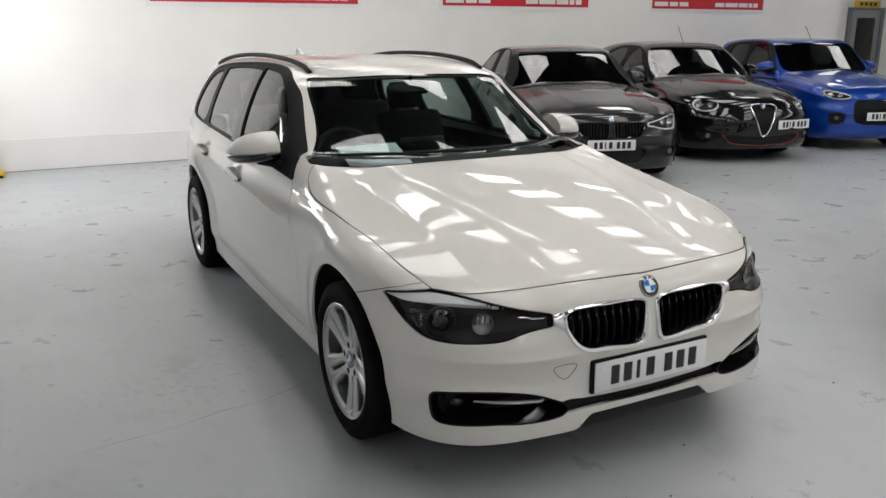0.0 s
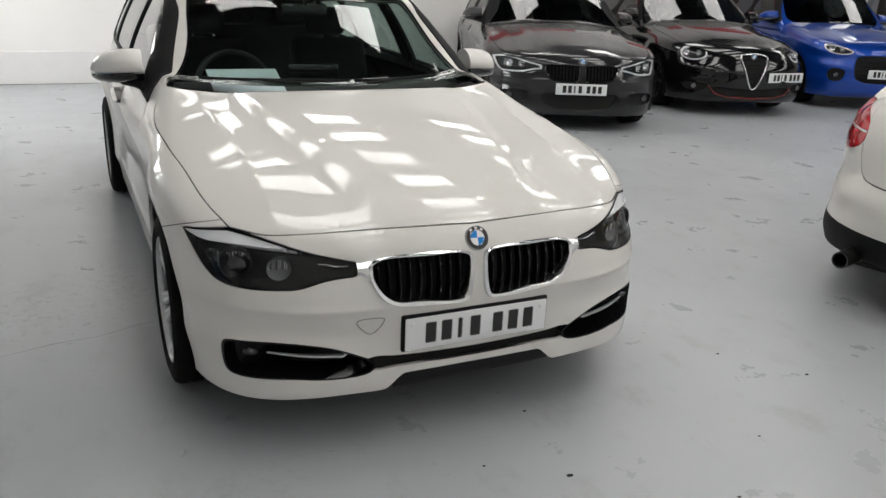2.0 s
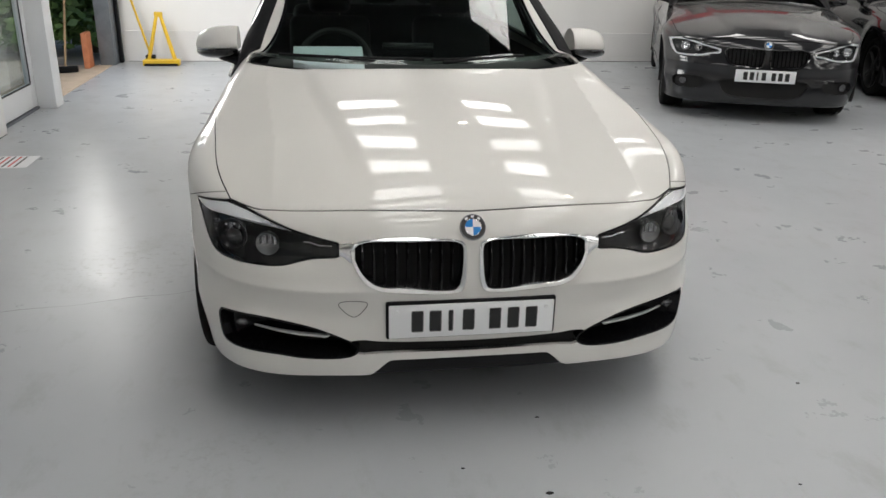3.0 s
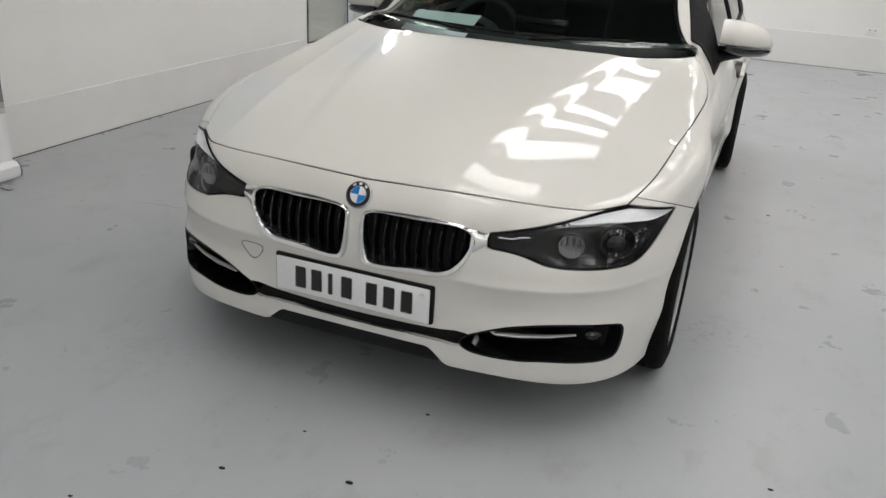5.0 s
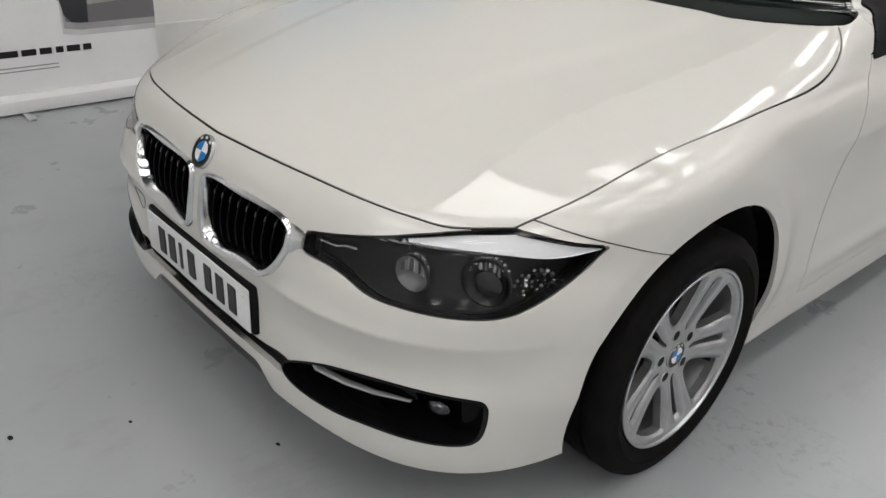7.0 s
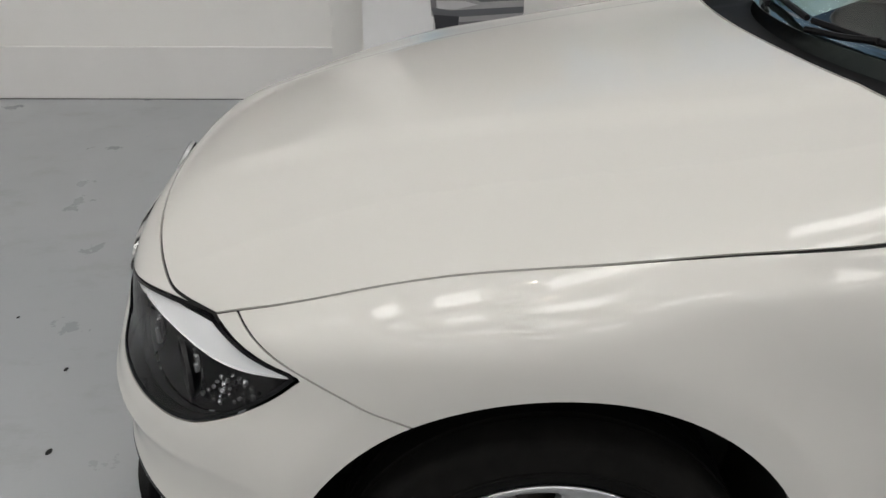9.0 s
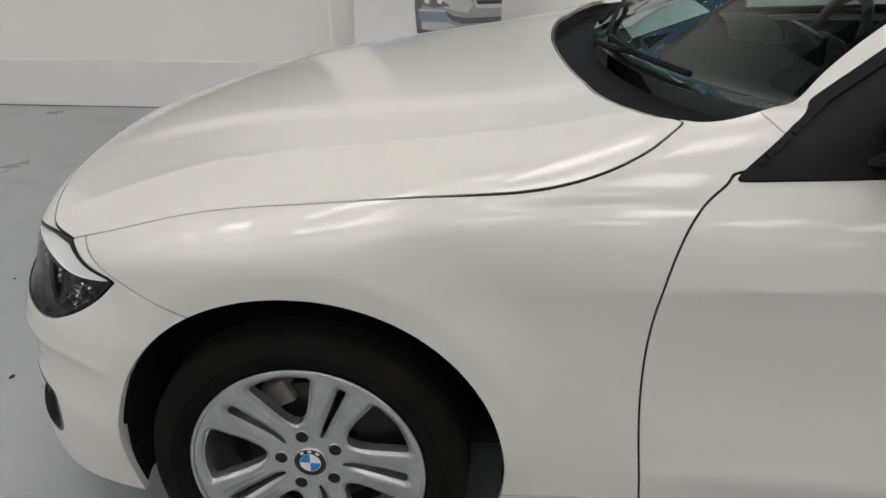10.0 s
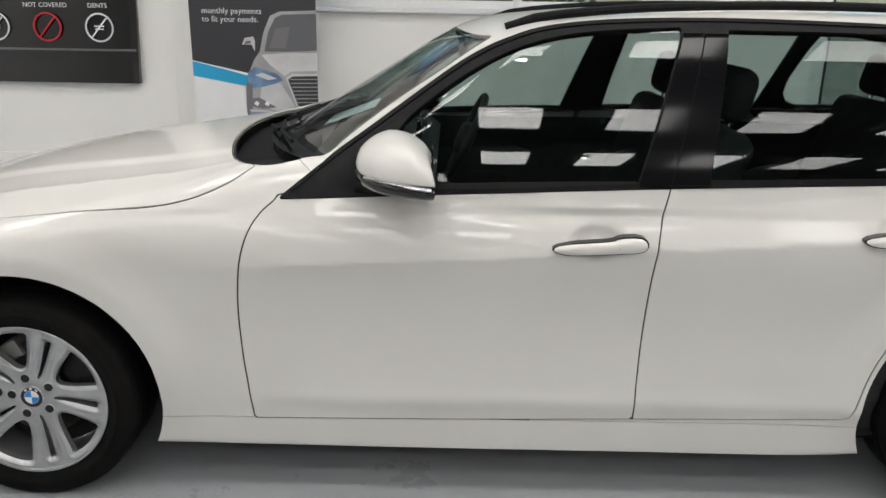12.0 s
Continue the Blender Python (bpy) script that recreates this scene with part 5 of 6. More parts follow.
hedge("hedge", -4.75, -3.35, 8.0, 9.7, 3.4, 11000, .085, "dense green hedge in the yard outside the doorway")
hedge("hedge", -15.0, -4.6, 12.5, 14.5, 3.2, 16000, .12, "dense green hedge along the far side of the yard")
hedge("hedge", -9.5, -7.6, -6.0, 3.2, 3.6, 9000, .12, "dense green hedge beyond the side window")
b = thing("yard_broom", "wooden broom with dark head leaning beside the doorway", "broom")
part("broom_pole", tube([(-3.35, 6.95, .06), (-3.28, 7.30, 1.45)], .013, 8), "wood", b)
part("broom_head", moved(box(-.16, .16, -.03, .03, -.02, .05, .01), Matrix.Translation((-3.36, 6.9, .03)) @ Matrix.Rotation(.5, 4, "Z")), "trim", b)
b = part("orange_board", box(-3.22, -3.16, 7.24, 7.48, -.03, .42, .008), "terracotta")
tagged(b, "orange board leaning on the shutter post", "board")

# things along the walls
def poster_stand():
    """A pull-up banner in its floor cassette, with a printed car front."""
    X, Y0, Y1, Z0 = -2.655, -.575, .285, .10
    s = thing("pull_up_banner", "white and dark pull-up banner with a printed silver car", "banner stand")
    prof = [(X - .045, .012), (X + .04, .012), (X + .05, .04), (X + .045, .075), (X + .02, .098), (X - .02, .098), (X - .045, .07)]
    n = len(prof)
    v = [(x, y, z) for y in (Y0 - .02, Y1 + .012) for x, z in prof]
    part("cassette", (v, [[i, n + i, n + (i + 1) % n, (i + 1) % n] for i in range(n)]), "banner_white", s)
    for y in (Y0 - .02, Y1 + .012):
        e = part("end_cap", slab([(x * 1.0, y, z) for x, z in prof], .008, (0, 1 if y > 0 else -1, 0)), "trim", s)
    for y in (Y0 + .13, Y1 - .16):
        part("foot", box(X - .05, X + .16, y - .018, y + .018, .0, .012, .004), "silver", s)
    part("banner_sheet", box(X - .001, X + .001, Y0, Y1, Z0 - .005, 2.06), "banner_white", s)
    part("top_rail", box(X - .012, X + .012, Y0 - .005, Y1 + .005, 2.05, 2.075, .005), "silver", s)
    part("pole", tube([(X - .03, -.2, .09), (X - .03, -.2, 2.05)], .01, 8), "silver", s)

    def patch(name, pts, mat, lift):
        return part(name, slab([(X + lift, Y0 + (Y1 - Y0) * (u if u < .1 else 1 - (1 - u) * .95), z + .10 * (z - .75)) for u, z in pts], .001, (1, 0, 0)), mat, s)

    patch("printed_panel", [(0, 1.00), (.45, .92), (1, .85), (1, 2.03), (0, 2.03)], "banner_dark", .003)
    patch("printed_stripe", [(0, .905), (.40, .845), (.47, .865), (.47, .90), (0, .995)], "banner_blue", .005)
    for k, (z, mat) in enumerate(((.385, "banner_white"), (.405, "print_light"), (.43, "print_silver"), (.46, "print_shade"))):
        patch("printed_shadow", [(.40 + .012 * k, z), (.52, z - .012), (1, z - .012), (1, .60), (.40 + .012 * k, .58)], mat, .004 + .0006 * k)
    car = [(.40, .56), (.385, .70), (.39, .84), (.42, .93), (.47, 1.01), (.52, 1.06), (.56, 1.18), (.62, 1.275), (.70, 1.30), (1, 1.31), (1, .55), (.6, .53), (.43, .54)]
    patch("printed_car", car, "print_silver", .008)
    patch("printed_flank", [(.385, .70), (.39, .84), (.42, .93), (.45, .90), (.44, .78), (.43, .60), (.40, .58)], "print_shade", .009)
    patch("printed_hood", [(.53, 1.04), (.75, 1.052), (1, 1.055), (1, .945), (.78, .94), (.72, .91), (.60, .98)], "print_light", .009)
    patch("printed_cheek", [(.52, .84), (.68, .87), (.74, .80), (.80, .72), (.76, .68), (.60, .70), (.50, .76)], "print_light", .009)
    patch("printed_glass", [(.56, 1.06), (.60, 1.18), (.66, 1.262), (.72, 1.282), (1, 1.29), (1, 1.07), (.75, 1.06)], "banner_mid", .010)
    patch("printed_glass_sheen", [(.60, 1.08), (.66, 1.20), (.78, 1.21), (.74, 1.08)], "print_shade", .0105)
    patch("printed_lamp", [(.41, .93), (.47, .965), (.66, .925), (.71, .885), (.62, .86), (.46, .83), (.41, .87)], "print_lamp", .010)
    patch("printed_lamp_glow", [(.47, .915), (.53, .93), (.66, .895), (.58, .885)], "print_light", .011)
    patch("printed_fog", [(.42, .77), (.50, .775), (.64, .715), (.52, .705), (.43, .72)], "print_shade", .010)
    for u in (.45, .54):
        patch("printed_fog_lamp", [(u, .735), (u + .02, .755), (u + .045, .742), (u + .03, .722)], "banner_white", .011)
    patch("printed_blade", [(.41, .70), (.60, .695), (.66, .66), (.60, .635), (.42, .64)], "print_blade", .010)
    patch("printed_blade_light", [(.41, .70), (.60, .695), (.61, .682), (.42, .687)], "print_light", .0105)
    patch("printed_wedge", [(.43, .63), (.62, .628), (.70, .612), (.56, .590), (.44, .592)], "print_light", .0105)
    patch("printed_bumper", [(.60, .69), (.66, .665), (.74, .655), (1, .665), (1, .635), (.72, .625), (.64, .645)], "banner_mid", .011)
    patch("printed_sill", [(.40, .60), (.52, .585), (1, .605), (1, .575), (.6, .555), (.41, .565)], "banner_mid", .0112)
    patch("printed_tyre", [(.41, .575), (.43, .49), (.47, .455), (.57, .45), (.58, .57)], "banner_dark", .009)
    patch("printed_grille", [(.73, .90), (.78, .925), (1, .93), (1, .71), (.82, .705)], "print_light", .0115)
    patch("printed_grille_dark", [(.75, .89), (.79, .91), (1, .915), (1, .73), (.83, .725)], "banner_dark", .013)
    for k in range(7):
        z = .745 + k * .024
        patch("printed_slat", [(.81 - .007 * k + .0, z), (1, z + .003), (1, z + .008), (.81 - .007 * k, z + .005)], "print_silver", .014)
    patch("printed_mirror", [(.375, 1.10), (.40, 1.14), (.47, 1.15), (.485, 1.12), (.48, 1.06), (.455, 1.10)], "print_light", .010)
    patch("printed_mirror_shade", [(.39, 1.10), (.41, 1.122), (.45, 1.125), (.45, 1.108)], "print_shade", .011)
    for y0, y1, z in ((.10, .165, .325), (.185, .27, .325), (.29, .36, .325), (.385, .43, .325), (.45, .53, .325), (.55, .60, .325)):
        patch("printed_bar", [(y0 - .03, z), (y1 - .03, z), (y1 - .03, z + .028), (y0 - .03, z + .028)], "ink", .004)
    for z in (.275, .258):
        patch("printed_bar", [(.05, z), (.36, z), (.36, z + .005), (.05, z + .005)], "banner_grey", .004)
    for text, z in (("monthly payments", 1.337), ("to fit your needs.", 1.283)):
        lettering(s, text, Matrix.Translation((X + .006, Y0 + .085, z)) @ Matrix.Rotation(radians(90), 4, "Z") @ Matrix.Rotation(radians(90), 4, "X"), .055, "badge_white")


def lettering(parent, text, m, size, mat, name="lettering", align="LEFT"):
    """Raised letters from the built-in font, as a mesh that reads along x of m."""
    cu = bpy.data.curves.new(name, "FONT")
    cu.body, cu.size, cu.extrude, cu.align_x, cu.resolution_u = text, size, .0006, align, 2
    tmp = bpy.data.objects.new(name, cu)
    me = bpy.data.meshes.new_from_object(tmp)
    bpy.data.objects.remove(tmp)
    me.materials.append(M[mat])
    ob = new(name, me)
    ob.parent, ob.matrix_basis = parent, m
    return ob


poster_stand()


def black_display():
    X, Y0, Y1, Z0, Z1 = LEFT + .012, -3.8, -1.045, .835, 1.95
    s = thing("wall_display", "glossy black wall display panel with round icons", "wall panel")
    v = []
    for k, u in enumerate(np.linspace(0, 1, 12)):
        z = Z0 + (Z1 - Z0) * u
        v += [(X + .02 + .03 * (1 - u) ** 2, Y0, z), (X + .02 + .03 * (1 - u) ** 2, Y1 + .035 * u, z), (X, Y1 + .035 * u, z), (X, Y0, z)]
    f = [[i * 4 + j, i * 4 + (j + 1) % 4, i * 4 + 4 + (j + 1) % 4, i * 4 + 4 + j] for i in range(11) for j in range(4)] + [[3, 2, 1, 0], [44, 45, 46, 47]]
    part("panel", (v, f), "gloss_black", s)
    part("panel_band", box(X + .045, X + .05, Y0, Y1 - .003, 1.06, 1.075), "banner_mid", s)
    for y, text, mat in ((-1.665, "NOT COVERED", "banner_red"), (-1.295, "DENTS", "badge_white"), (-2.035, "", "badge_white"), (-2.405, "", "badge_white")):
        z = 1.222
        w_ = np.linspace(0, 2 * np.pi, 32, endpoint=False)
        ring = part("icon_ring", tube([(X + .05, y + .095 * math.cos(a), z + .095 * math.sin(a)) for a in w_], .007, 6, closed=True, up=(1, 0, 0)), mat, s)
        part("icon_bar", tube([(X + .05, y - .055, z - .065), (X + .05, y + .055, z + .065)], .006, 6), mat, ring)
        if text:
            lettering(s, text, Matrix.Translation((X + .05, y, z + .135)) @ Matrix.Rotation(radians(90), 4, "Z") @ Matrix.Rotation(radians(90), 4, "X"), .045, "badge_white", align="CENTER")
        if mat == "badge_white":
            part("icon_text", join(box(X + .048, X + .052, y - .035, y + .035, z + .004, z + .014), box(X + .048, X + .052, y - .03, y + .03, z - .016, z - .006)), "badge_white", ring)


black_display()


def wall_banner(x0, x1):
    s = thing("wall_banner", "red and white printed banner on the back wall", "banner", group="banners on the back wall")
    Y = BACK - .012
    part("banner_board", box(x0, x1, Y, BACK - .001, 1.92, 2.75, .002, 1), "banner_white", s)
    part("red_field", box(x0 + .05, x1 - .05, Y - .004, Y, 1.975, 2.45), "banner_red", s)
    k = (x1 - x0) / 2.75
    for a, b_ in ((.10, .40), (.44, .62), (.66, .86), (1.50, 1.72), (1.75, 2.05), (2.08, 2.30), (2.33, 2.42), (2.45, 2.56)):
        part("banner_bar", box(x0 + a * k, x0 + b_ * k, Y - .007, Y - .004, 2.015, 2.085), "badge_white", s)


for x0, x1 in ((-.39, 2.44), (3.66, 6.38), (7.61, 10.32)):
    wall_banner(x0, x1)

y_ = thing("cleaning_sign", "yellow folding floor sign with low tray", "floor sign")
for sx in (-1, 1):
    part("leg", tube([(-2.38 + .16 * sx, 7.60, .05), (-2.40 + .02 * sx, 7.74, .60)], [.026, .020], 8), "yellow", y_)
part("tray", box(-2.60, -2.16, 7.50, 7.64, .0, .075, .012), "yellow", y_)
part("tray_edge", box(-2.58, -2.18, 7.492, 7.50, .0, .03, .003), "trim", y_)
part("cap", box(-2.45, -2.35, 7.72, 7.77, .57, .63, .012), "yellow", y_)
m_ = thing("mop", "yellow-handled mop leaning in the corner", "mop")
part("mop_pole", tube([(-2.52, 7.66, .10), (-2.82, 7.88, 1.10)], .014, 8), "yellow", m_)
part("mop_grip", tube([(-2.80, 7.865, 1.03), (-2.85, 7.90, 1.18)], .018, 8), "trim", m_)
part("mop_head", box(-2.58, -2.46, 7.60, 7.68, .076, .12, .012), "trim", m_)
o_ = thing("wall_socket", "white double socket on the back wall", "socket")
part("face_plate", box(2.00, 2.13, BACK - .011, BACK - .001, .405, .485, .004), "upvc", o_)
for x in (2.035, 2.095):
    part("switch", box(x - .008, x + .008, BACK - .015, BACK - .011, .46, .475, .001, 1), "banner_grey", o_)
l_ = part("leaflet", box(-2.72, -2.46, 2.70, 3.02, .0, .003), "banner_white")
tagged(l_, "printed leaflet lying on the floor", "leaflet")
for k in range(5):
    part("printed_stripe", box(-2.71 + .04 * k, -2.695 + .04 * k, 2.72, 3.0, .003, .0036), "banner_red" if k % 2 else "ink", l_)
c_ = part("crumpled_paper", join(moved(box(-.16, .16, -.07, .07, 0, .012, .003), Matrix.Translation((-2.83, 2.55, .004)) @ Matrix.Rotation(.9, 4, "Z")), moved(box(-.08, .08, -.05, .05, 0, .02, .004), Matrix.Translation((-2.86, 2.50, .012)) @ Matrix.Rotation(.3, 4, "Z") @ Matrix.Rotation(.2, 4, "Y"))), "banner_white")
tagged(c_, "crumpled paper at the foot of the wall", "paper")
crack = [(-1.95, .30), (-1.70, .345), (-1.52, .36), (-1.30, .425), (-1.12, .44), (-.98, .50), (-.84, .53)]
piece("floor_crack", tube([(x, y, -.0005) for x, y in crack], [.0004, .0012, .0007, .0014, .0008, .0012, .0004], 6), "exhaust", "thin dark crack in the floor paint", "crack")
for x, y, r in ((.184, -1.128, .010), (-.166, -1.231, .008), (.25, -.73, .006), (1.2, 1.9, .01), (.62, -1.42, .006), (-.45, -1.5, .006), (.95, -1.18, .005), (1.28, -.62, .007), (-.05, -.98, .005), (1.5, -.9, .008), (-1.3, -1.2, .007)):
    g = part("grit", moved(lathe([(0, .35 * r), (.6 * r, .3 * r), (r, .08 * r), (.9 * r, 0)], 9, "z"), Matrix.Translation((x, y, 0)) @ Matrix.Diagonal((1.3, .8, 1, 1))), "liner")
    tagged(g, "small dark bit of grit on the floor", "grit", group="grit on the floor")
f_ = thing("office_doorway", "grey-framed doorway with a yellow sign over it", "doorway", kind="structure")
for x in (14.86, 15.98):
    part("jamb", box(x - .06, x + .06, BACK + 1.54, BACK + 1.62, 0, 2.06, .006), "steel", f_)
part("head", box(14.80, 16.04, BACK + 1.54, BACK + 1.62, 2.06, 2.12, .006), "steel", f_)
leaf = part("door_leaf", box(14.92, 15.92, BACK + 1.565, BACK + 1.599, 0, 2.06, .004), "banner_grey", f_)
part("door_pane", box(15.10, 15.74, BACK + 1.560, BACK + 1.565, .95, 1.90, .002), "tint", leaf)
part("sign_board", box(15.0, 15.88, BACK + 1.575, BACK + 1.598, 2.13, 2.27, .004), "yellow", f_)
for x in (15.16, 15.32, 15.48, 15.64):
    part("sign_bar", box(x, x + .10, BACK + 1.571, BACK + 1.575, 2.165, 2.235), "ink", f_)


# ---- the other cars ----
SALOON = dict(
    ESTATE, bend=2.6, roof=spline((1.1, 1.36), (1.25, 1.383), (1.5, 1.411), (1.9, 1.430), (2.3, 1.420), (2.6, 1.385), (3.0, 1.30)),
    back=(3.22, 1.0, -2.05, -.12), centre=spline((-.78, .70), (-.70, .752), (-.6, .795), (-.4, .850), (-.1, .912), (.3, .970), (.6, 1.003), (.8, 1.008), (1.2, .98), (2.8, 1.02), (3.3, 1.04), (3.75, 1.03)),
    edge=spline((-.78, .62), (-.49, .733), (-.25, .805), (0, .852), (.3, .890), (.6, .930), (.8, .950), (1.2, .955), (2.4, .985), (3.3, .985), (3.75, .96)),
    tail_y=2.75, tail=spline((.2, .93), (.35, 1.04), (.6, 1.07), (.8, 1.05), (.95, 1.03), (1.1, .98)),
)
HATCH = dict(
    ESTATE, wheels=(0, 2.63), arch=.375, width=spline((0, .89), (.6, .875), (1.5, .885), (2.63, .895), (3.1, .86)),
    nose=spline((.13, .74), (.2, .87), (.3, .905), (.45, .915), (.6, .90), (.7, .86), (.8, .76), (.9, .60)), bend=2.3,
    centre=spline((-.92, .60), (-.85, .72), (-.7, .80), (-.4, .885), (-.1, .94), (.3, .99), (.6, 1.02), (.8, 1.02), (1.2, .98), (3.2, 1.0)),
    edge=spline((-.92, .52), (-.6, .70), (-.25, .815), (0, .865), (.3, .91), (.6, .95), (.8, .965), (1.2, .96), (2.4, 1.0), (3.3, 1.02)),
    roof=spline((1.0, 1.37), (1.25, 1.42), (1.5, 1.445), (1.9, 1.465), (2.4, 1.45), (2.9, 1.39), (3.3, 1.30)),
    screen=(.50, .98, 1.62, .42), back=(3.30, 1.0, -.55, -.10), tail_y=2.5, tail=spline((.2, .85), (.4, .90), (.7, .90), (1.0, .82)),
    crease=spline((.3, .70), (1.5, .76), (3, .82)), dome=.4, bumper_ridge=.4, handles=((1.55, .86),), round_top=.12,
)
MINI = dict(
    ESTATE, wheels=(0, 2.45), arch=.355, width=spline((0, .86), (.6, .84), (1.5, .845), (2.45, .86), (2.9, .83)),
    nose=spline((.13, .62), (.2, .72), (.3, .755), (.45, .765), (.6, .755), (.75, .73), (.85, .68), (.95, .58)), bend=2.9,
    centre=spline((-.76, .76), (-.68, .83), (-.5, .885), (-.2, .945), (.2, 1.0), (.5, 1.035), (.8, 1.04), (1.2, 1.0), (3, 1.0)),
    edge=spline((-.76, .68), (-.5, .80), (-.2, .875), (.2, .935), (.5, .975), (.8, .985), (1.2, .97), (3, 1.0)),
    roof=spline((.9, 1.42), (1.1, 1.455), (1.5, 1.49), (2.0, 1.495), (2.6, 1.46), (3.0, 1.40)), camber=.02,
    belt=spline((.6, .80), (1.2, .815), (2.4, .80), (3.0, .76)), tumble=spline((.9, -.012), (.94, .0), (1.1, .03), (1.3, .10), (1.42, .16), (1.52, .24)),
    screen=(.50, 1.02, 1.30, .36), back=(2.95, 1.0, -.40, -.10), tail_y=2.3, tail=spline((.2, .72), (.5, .78), (.9, .74), (1.1, .70)),
    crease=spline((.3, .70), (1.5, .76), (3, .82)), dome=.5, bumper_ridge=.5, handles=((1.50, .88),), round_top=.08,
)


def parked_car(name, label, p, paint, at, lamp, intakes, screen, side_glass, doors, bonnet_edge, wheel_style, finish, mirror_at, step=.018, rear=False):
    """A car further off: panels, lamps, glass and wheels cut from one surface."""
    car = thing(name, label, "car", at)
    F = body_field(p)
    y1 = p["tail_y"] + 1.25
    whole = skin(F, (0, -1.0, .10), (.98, y1, 1.55), step)
    _, body = split(whole, arch_cut(p))
    body = split(body, lambda x, y, z: .165 - z + 0 * x)[0]
    bonnet, body = panel(body, lambda x, y, z: np.maximum.reduce([within(bonnet_edge, x, y), .6 - z]), .003)
    glass_, body = panel(body, lambda x, y, z: np.maximum.reduce([within(screen, x, y), .9 - z]), .001)
    light, body = panel(body, lambda x, y, z: np.maximum(within(lamp, x, z), y + .15), .002)
    dlo, body = split(body, lambda x, y, z: np.maximum(within(side_glass[0], y, z), .40 - x))
    holes = []
    for h in intakes:
        cut, body = split(body, lambda x, y, z: np.maximum(within(h, x, z), y + .25))
        holes.append(cut)
    pieces = []
    for d in doors:
        q, body = panel(body, lambda x, y, z: np.maximum(within(d, y, z), .42 - x), .003)
        pieces.append(q)
    if rear:
        tail, body = panel(body, lambda x, y, z: np.maximum(within(TAIL, x, z), 3.0 - y), .002)
        lid, body = panel(body, lambda x, y, z: np.maximum.reduce([within(LID, x, z), 3.1 - y, .64 - z]), .003)
        low, body = split(body, lambda x, y, z: np.maximum(z - (.40 + .04 * np.abs(x)), 3.05 - y))
        part("boot_lid", both(rim(lid, .015)), paint, car)
        part("rear_apron", both(rim(low, .015)), "trim", car)
        for flip in (False, True):
            sd = flipped if flip else (lambda d: d)
            t = part("tail_light", sd(rim(tail, .02)), "red", car, "red wrap-round tail light")
            part("tail_light_band", sd((lambda m: (m[0] + .002 * m[2], m[1], m[2]))(split(tail, lambda x, y, z: np.abs(z - .862) - .006)[0])), "badge_white", t)
        pipe = part("exhaust_pipe", moved(lathe([(.034, .10), (.040, .10), (.041, .09), (.041, -.10), (.034, .09), (.033, -.05), (0, -.05)], 24, "y"), Matrix.Translation((.50, 3.74, .285))), "exhaust", car)
        plate(car, Matrix.Translation((0, 3.84, .72)) @ Matrix.Rotation(math.pi, 4, "Z"), True)
    part("body_shell", both(rim(body, .02)), paint, car)
    part("bonnet", both(rim(bonnet, .012)), paint, car)
    part("windscreen", both(inset(glass_, .004)), "tint", car, "dark reflecting windscreen")
    for flip in (False, True):
        sd = flipped if flip else (lambda d: d)
        for k, q in enumerate(pieces):
            dd = part("front_door" if k == 0 else "rear_door", sd(rim(q, .012)), paint, car)
        strip = split(dlo, lambda x, y, z: -np.minimum.reduce([within(g, y, z) for g in side_glass[1:]]))[0]
        part("window_frame", sd(rim(strip, .015)), "trim", car)
        for g in side_glass[1:]:
            part("side_window", sd(inset(split(dlo, lambda x, y, z: within(g, y, z) - .004)[0], .006)), "tint", car)
        housing = part("headlight", sd(inset(rim(light, .03), .04)), "housing", car, "clear headlight")
        part("lens_cover", sd(inset(light, .002)), "lens", housing)
        cx, cz = lamp.mean(0)
        for dx, r in ((-.055, .036), (.055, .042)):
            try_y = solve(F, lambda q: (cx + dx, q, cz), -1.1, 0)[1]
            part("bowl", sd(moved(lathe([(r, .03), (r * .9, .015), (r * .5, .0), (.0, -.004)], 20), Matrix.Translation((cx + dx, try_y + .045, cz)) @ Vector((.3, -1, .1)).to_track_quat("X", "Z").to_matrix().to_4x4())), "lampsilver", housing)
        band = split(light, lambda x, y, z: -(within(lamp, x, z) + .014))[0]
        part("light_guide", sd(inset(rim(band, .015), .006)), "brow", housing)
        for h in holes:
            if len(h[1]):
                part("intake", sd(inset(rim(h, .03), .03)), "liner", car)
        door_mirror(car, flip, paint)
        newest = [o for o in car.children if o.name.startswith("door_mirror")][-1]
        newest.matrix_basis = Matrix.Translation(((-1 if flip else 1) * mirror_at[0], mirror_at[1], mirror_at[2]))
        for c in p["wheels"]:
            part("wheel_well", sd(moved(arc([(p["arch"] - .002, -.005), (p["arch"] + .01, -.06), (p["arch"] + .01, -.30), (0, -.30)], 24, -.62 * np.pi, .62 * np.pi), Matrix.Translation((p["width"](np.array(c)) - .02, c, .325)))), "liner", car)
            wheel(car, (-1 if flip else 1) * (float(p["width"](np.array(c))) - .15), c, .318, .228, wheel_style, finish, False)
    part("underbody", box(-.68, .68, -.45, y1 - .55, .15, .21, .03), "liner", car)
    part("cabin", box(-.70, .70, .75, y1 - 1.0, .2, .88, .05), "cloth", car)
    for sx in (-.36, .36):
        part("seat_back", moved(box(-.23, .23, -.06, .06, 0, .55, .05), Matrix.Translation((sx, 1.75, .62)) @ Matrix.Rotation(radians(-18), 4, "X")), "cloth", car)
        part("headrest", box(sx - .12, sx + .12, 1.93, 2.02, 1.14, 1.29, .04), "cloth", car)
    part("dashboard", box(-.70, .70, .62, 1.05, .70, .95, .05), "dash", car)
    return car, F


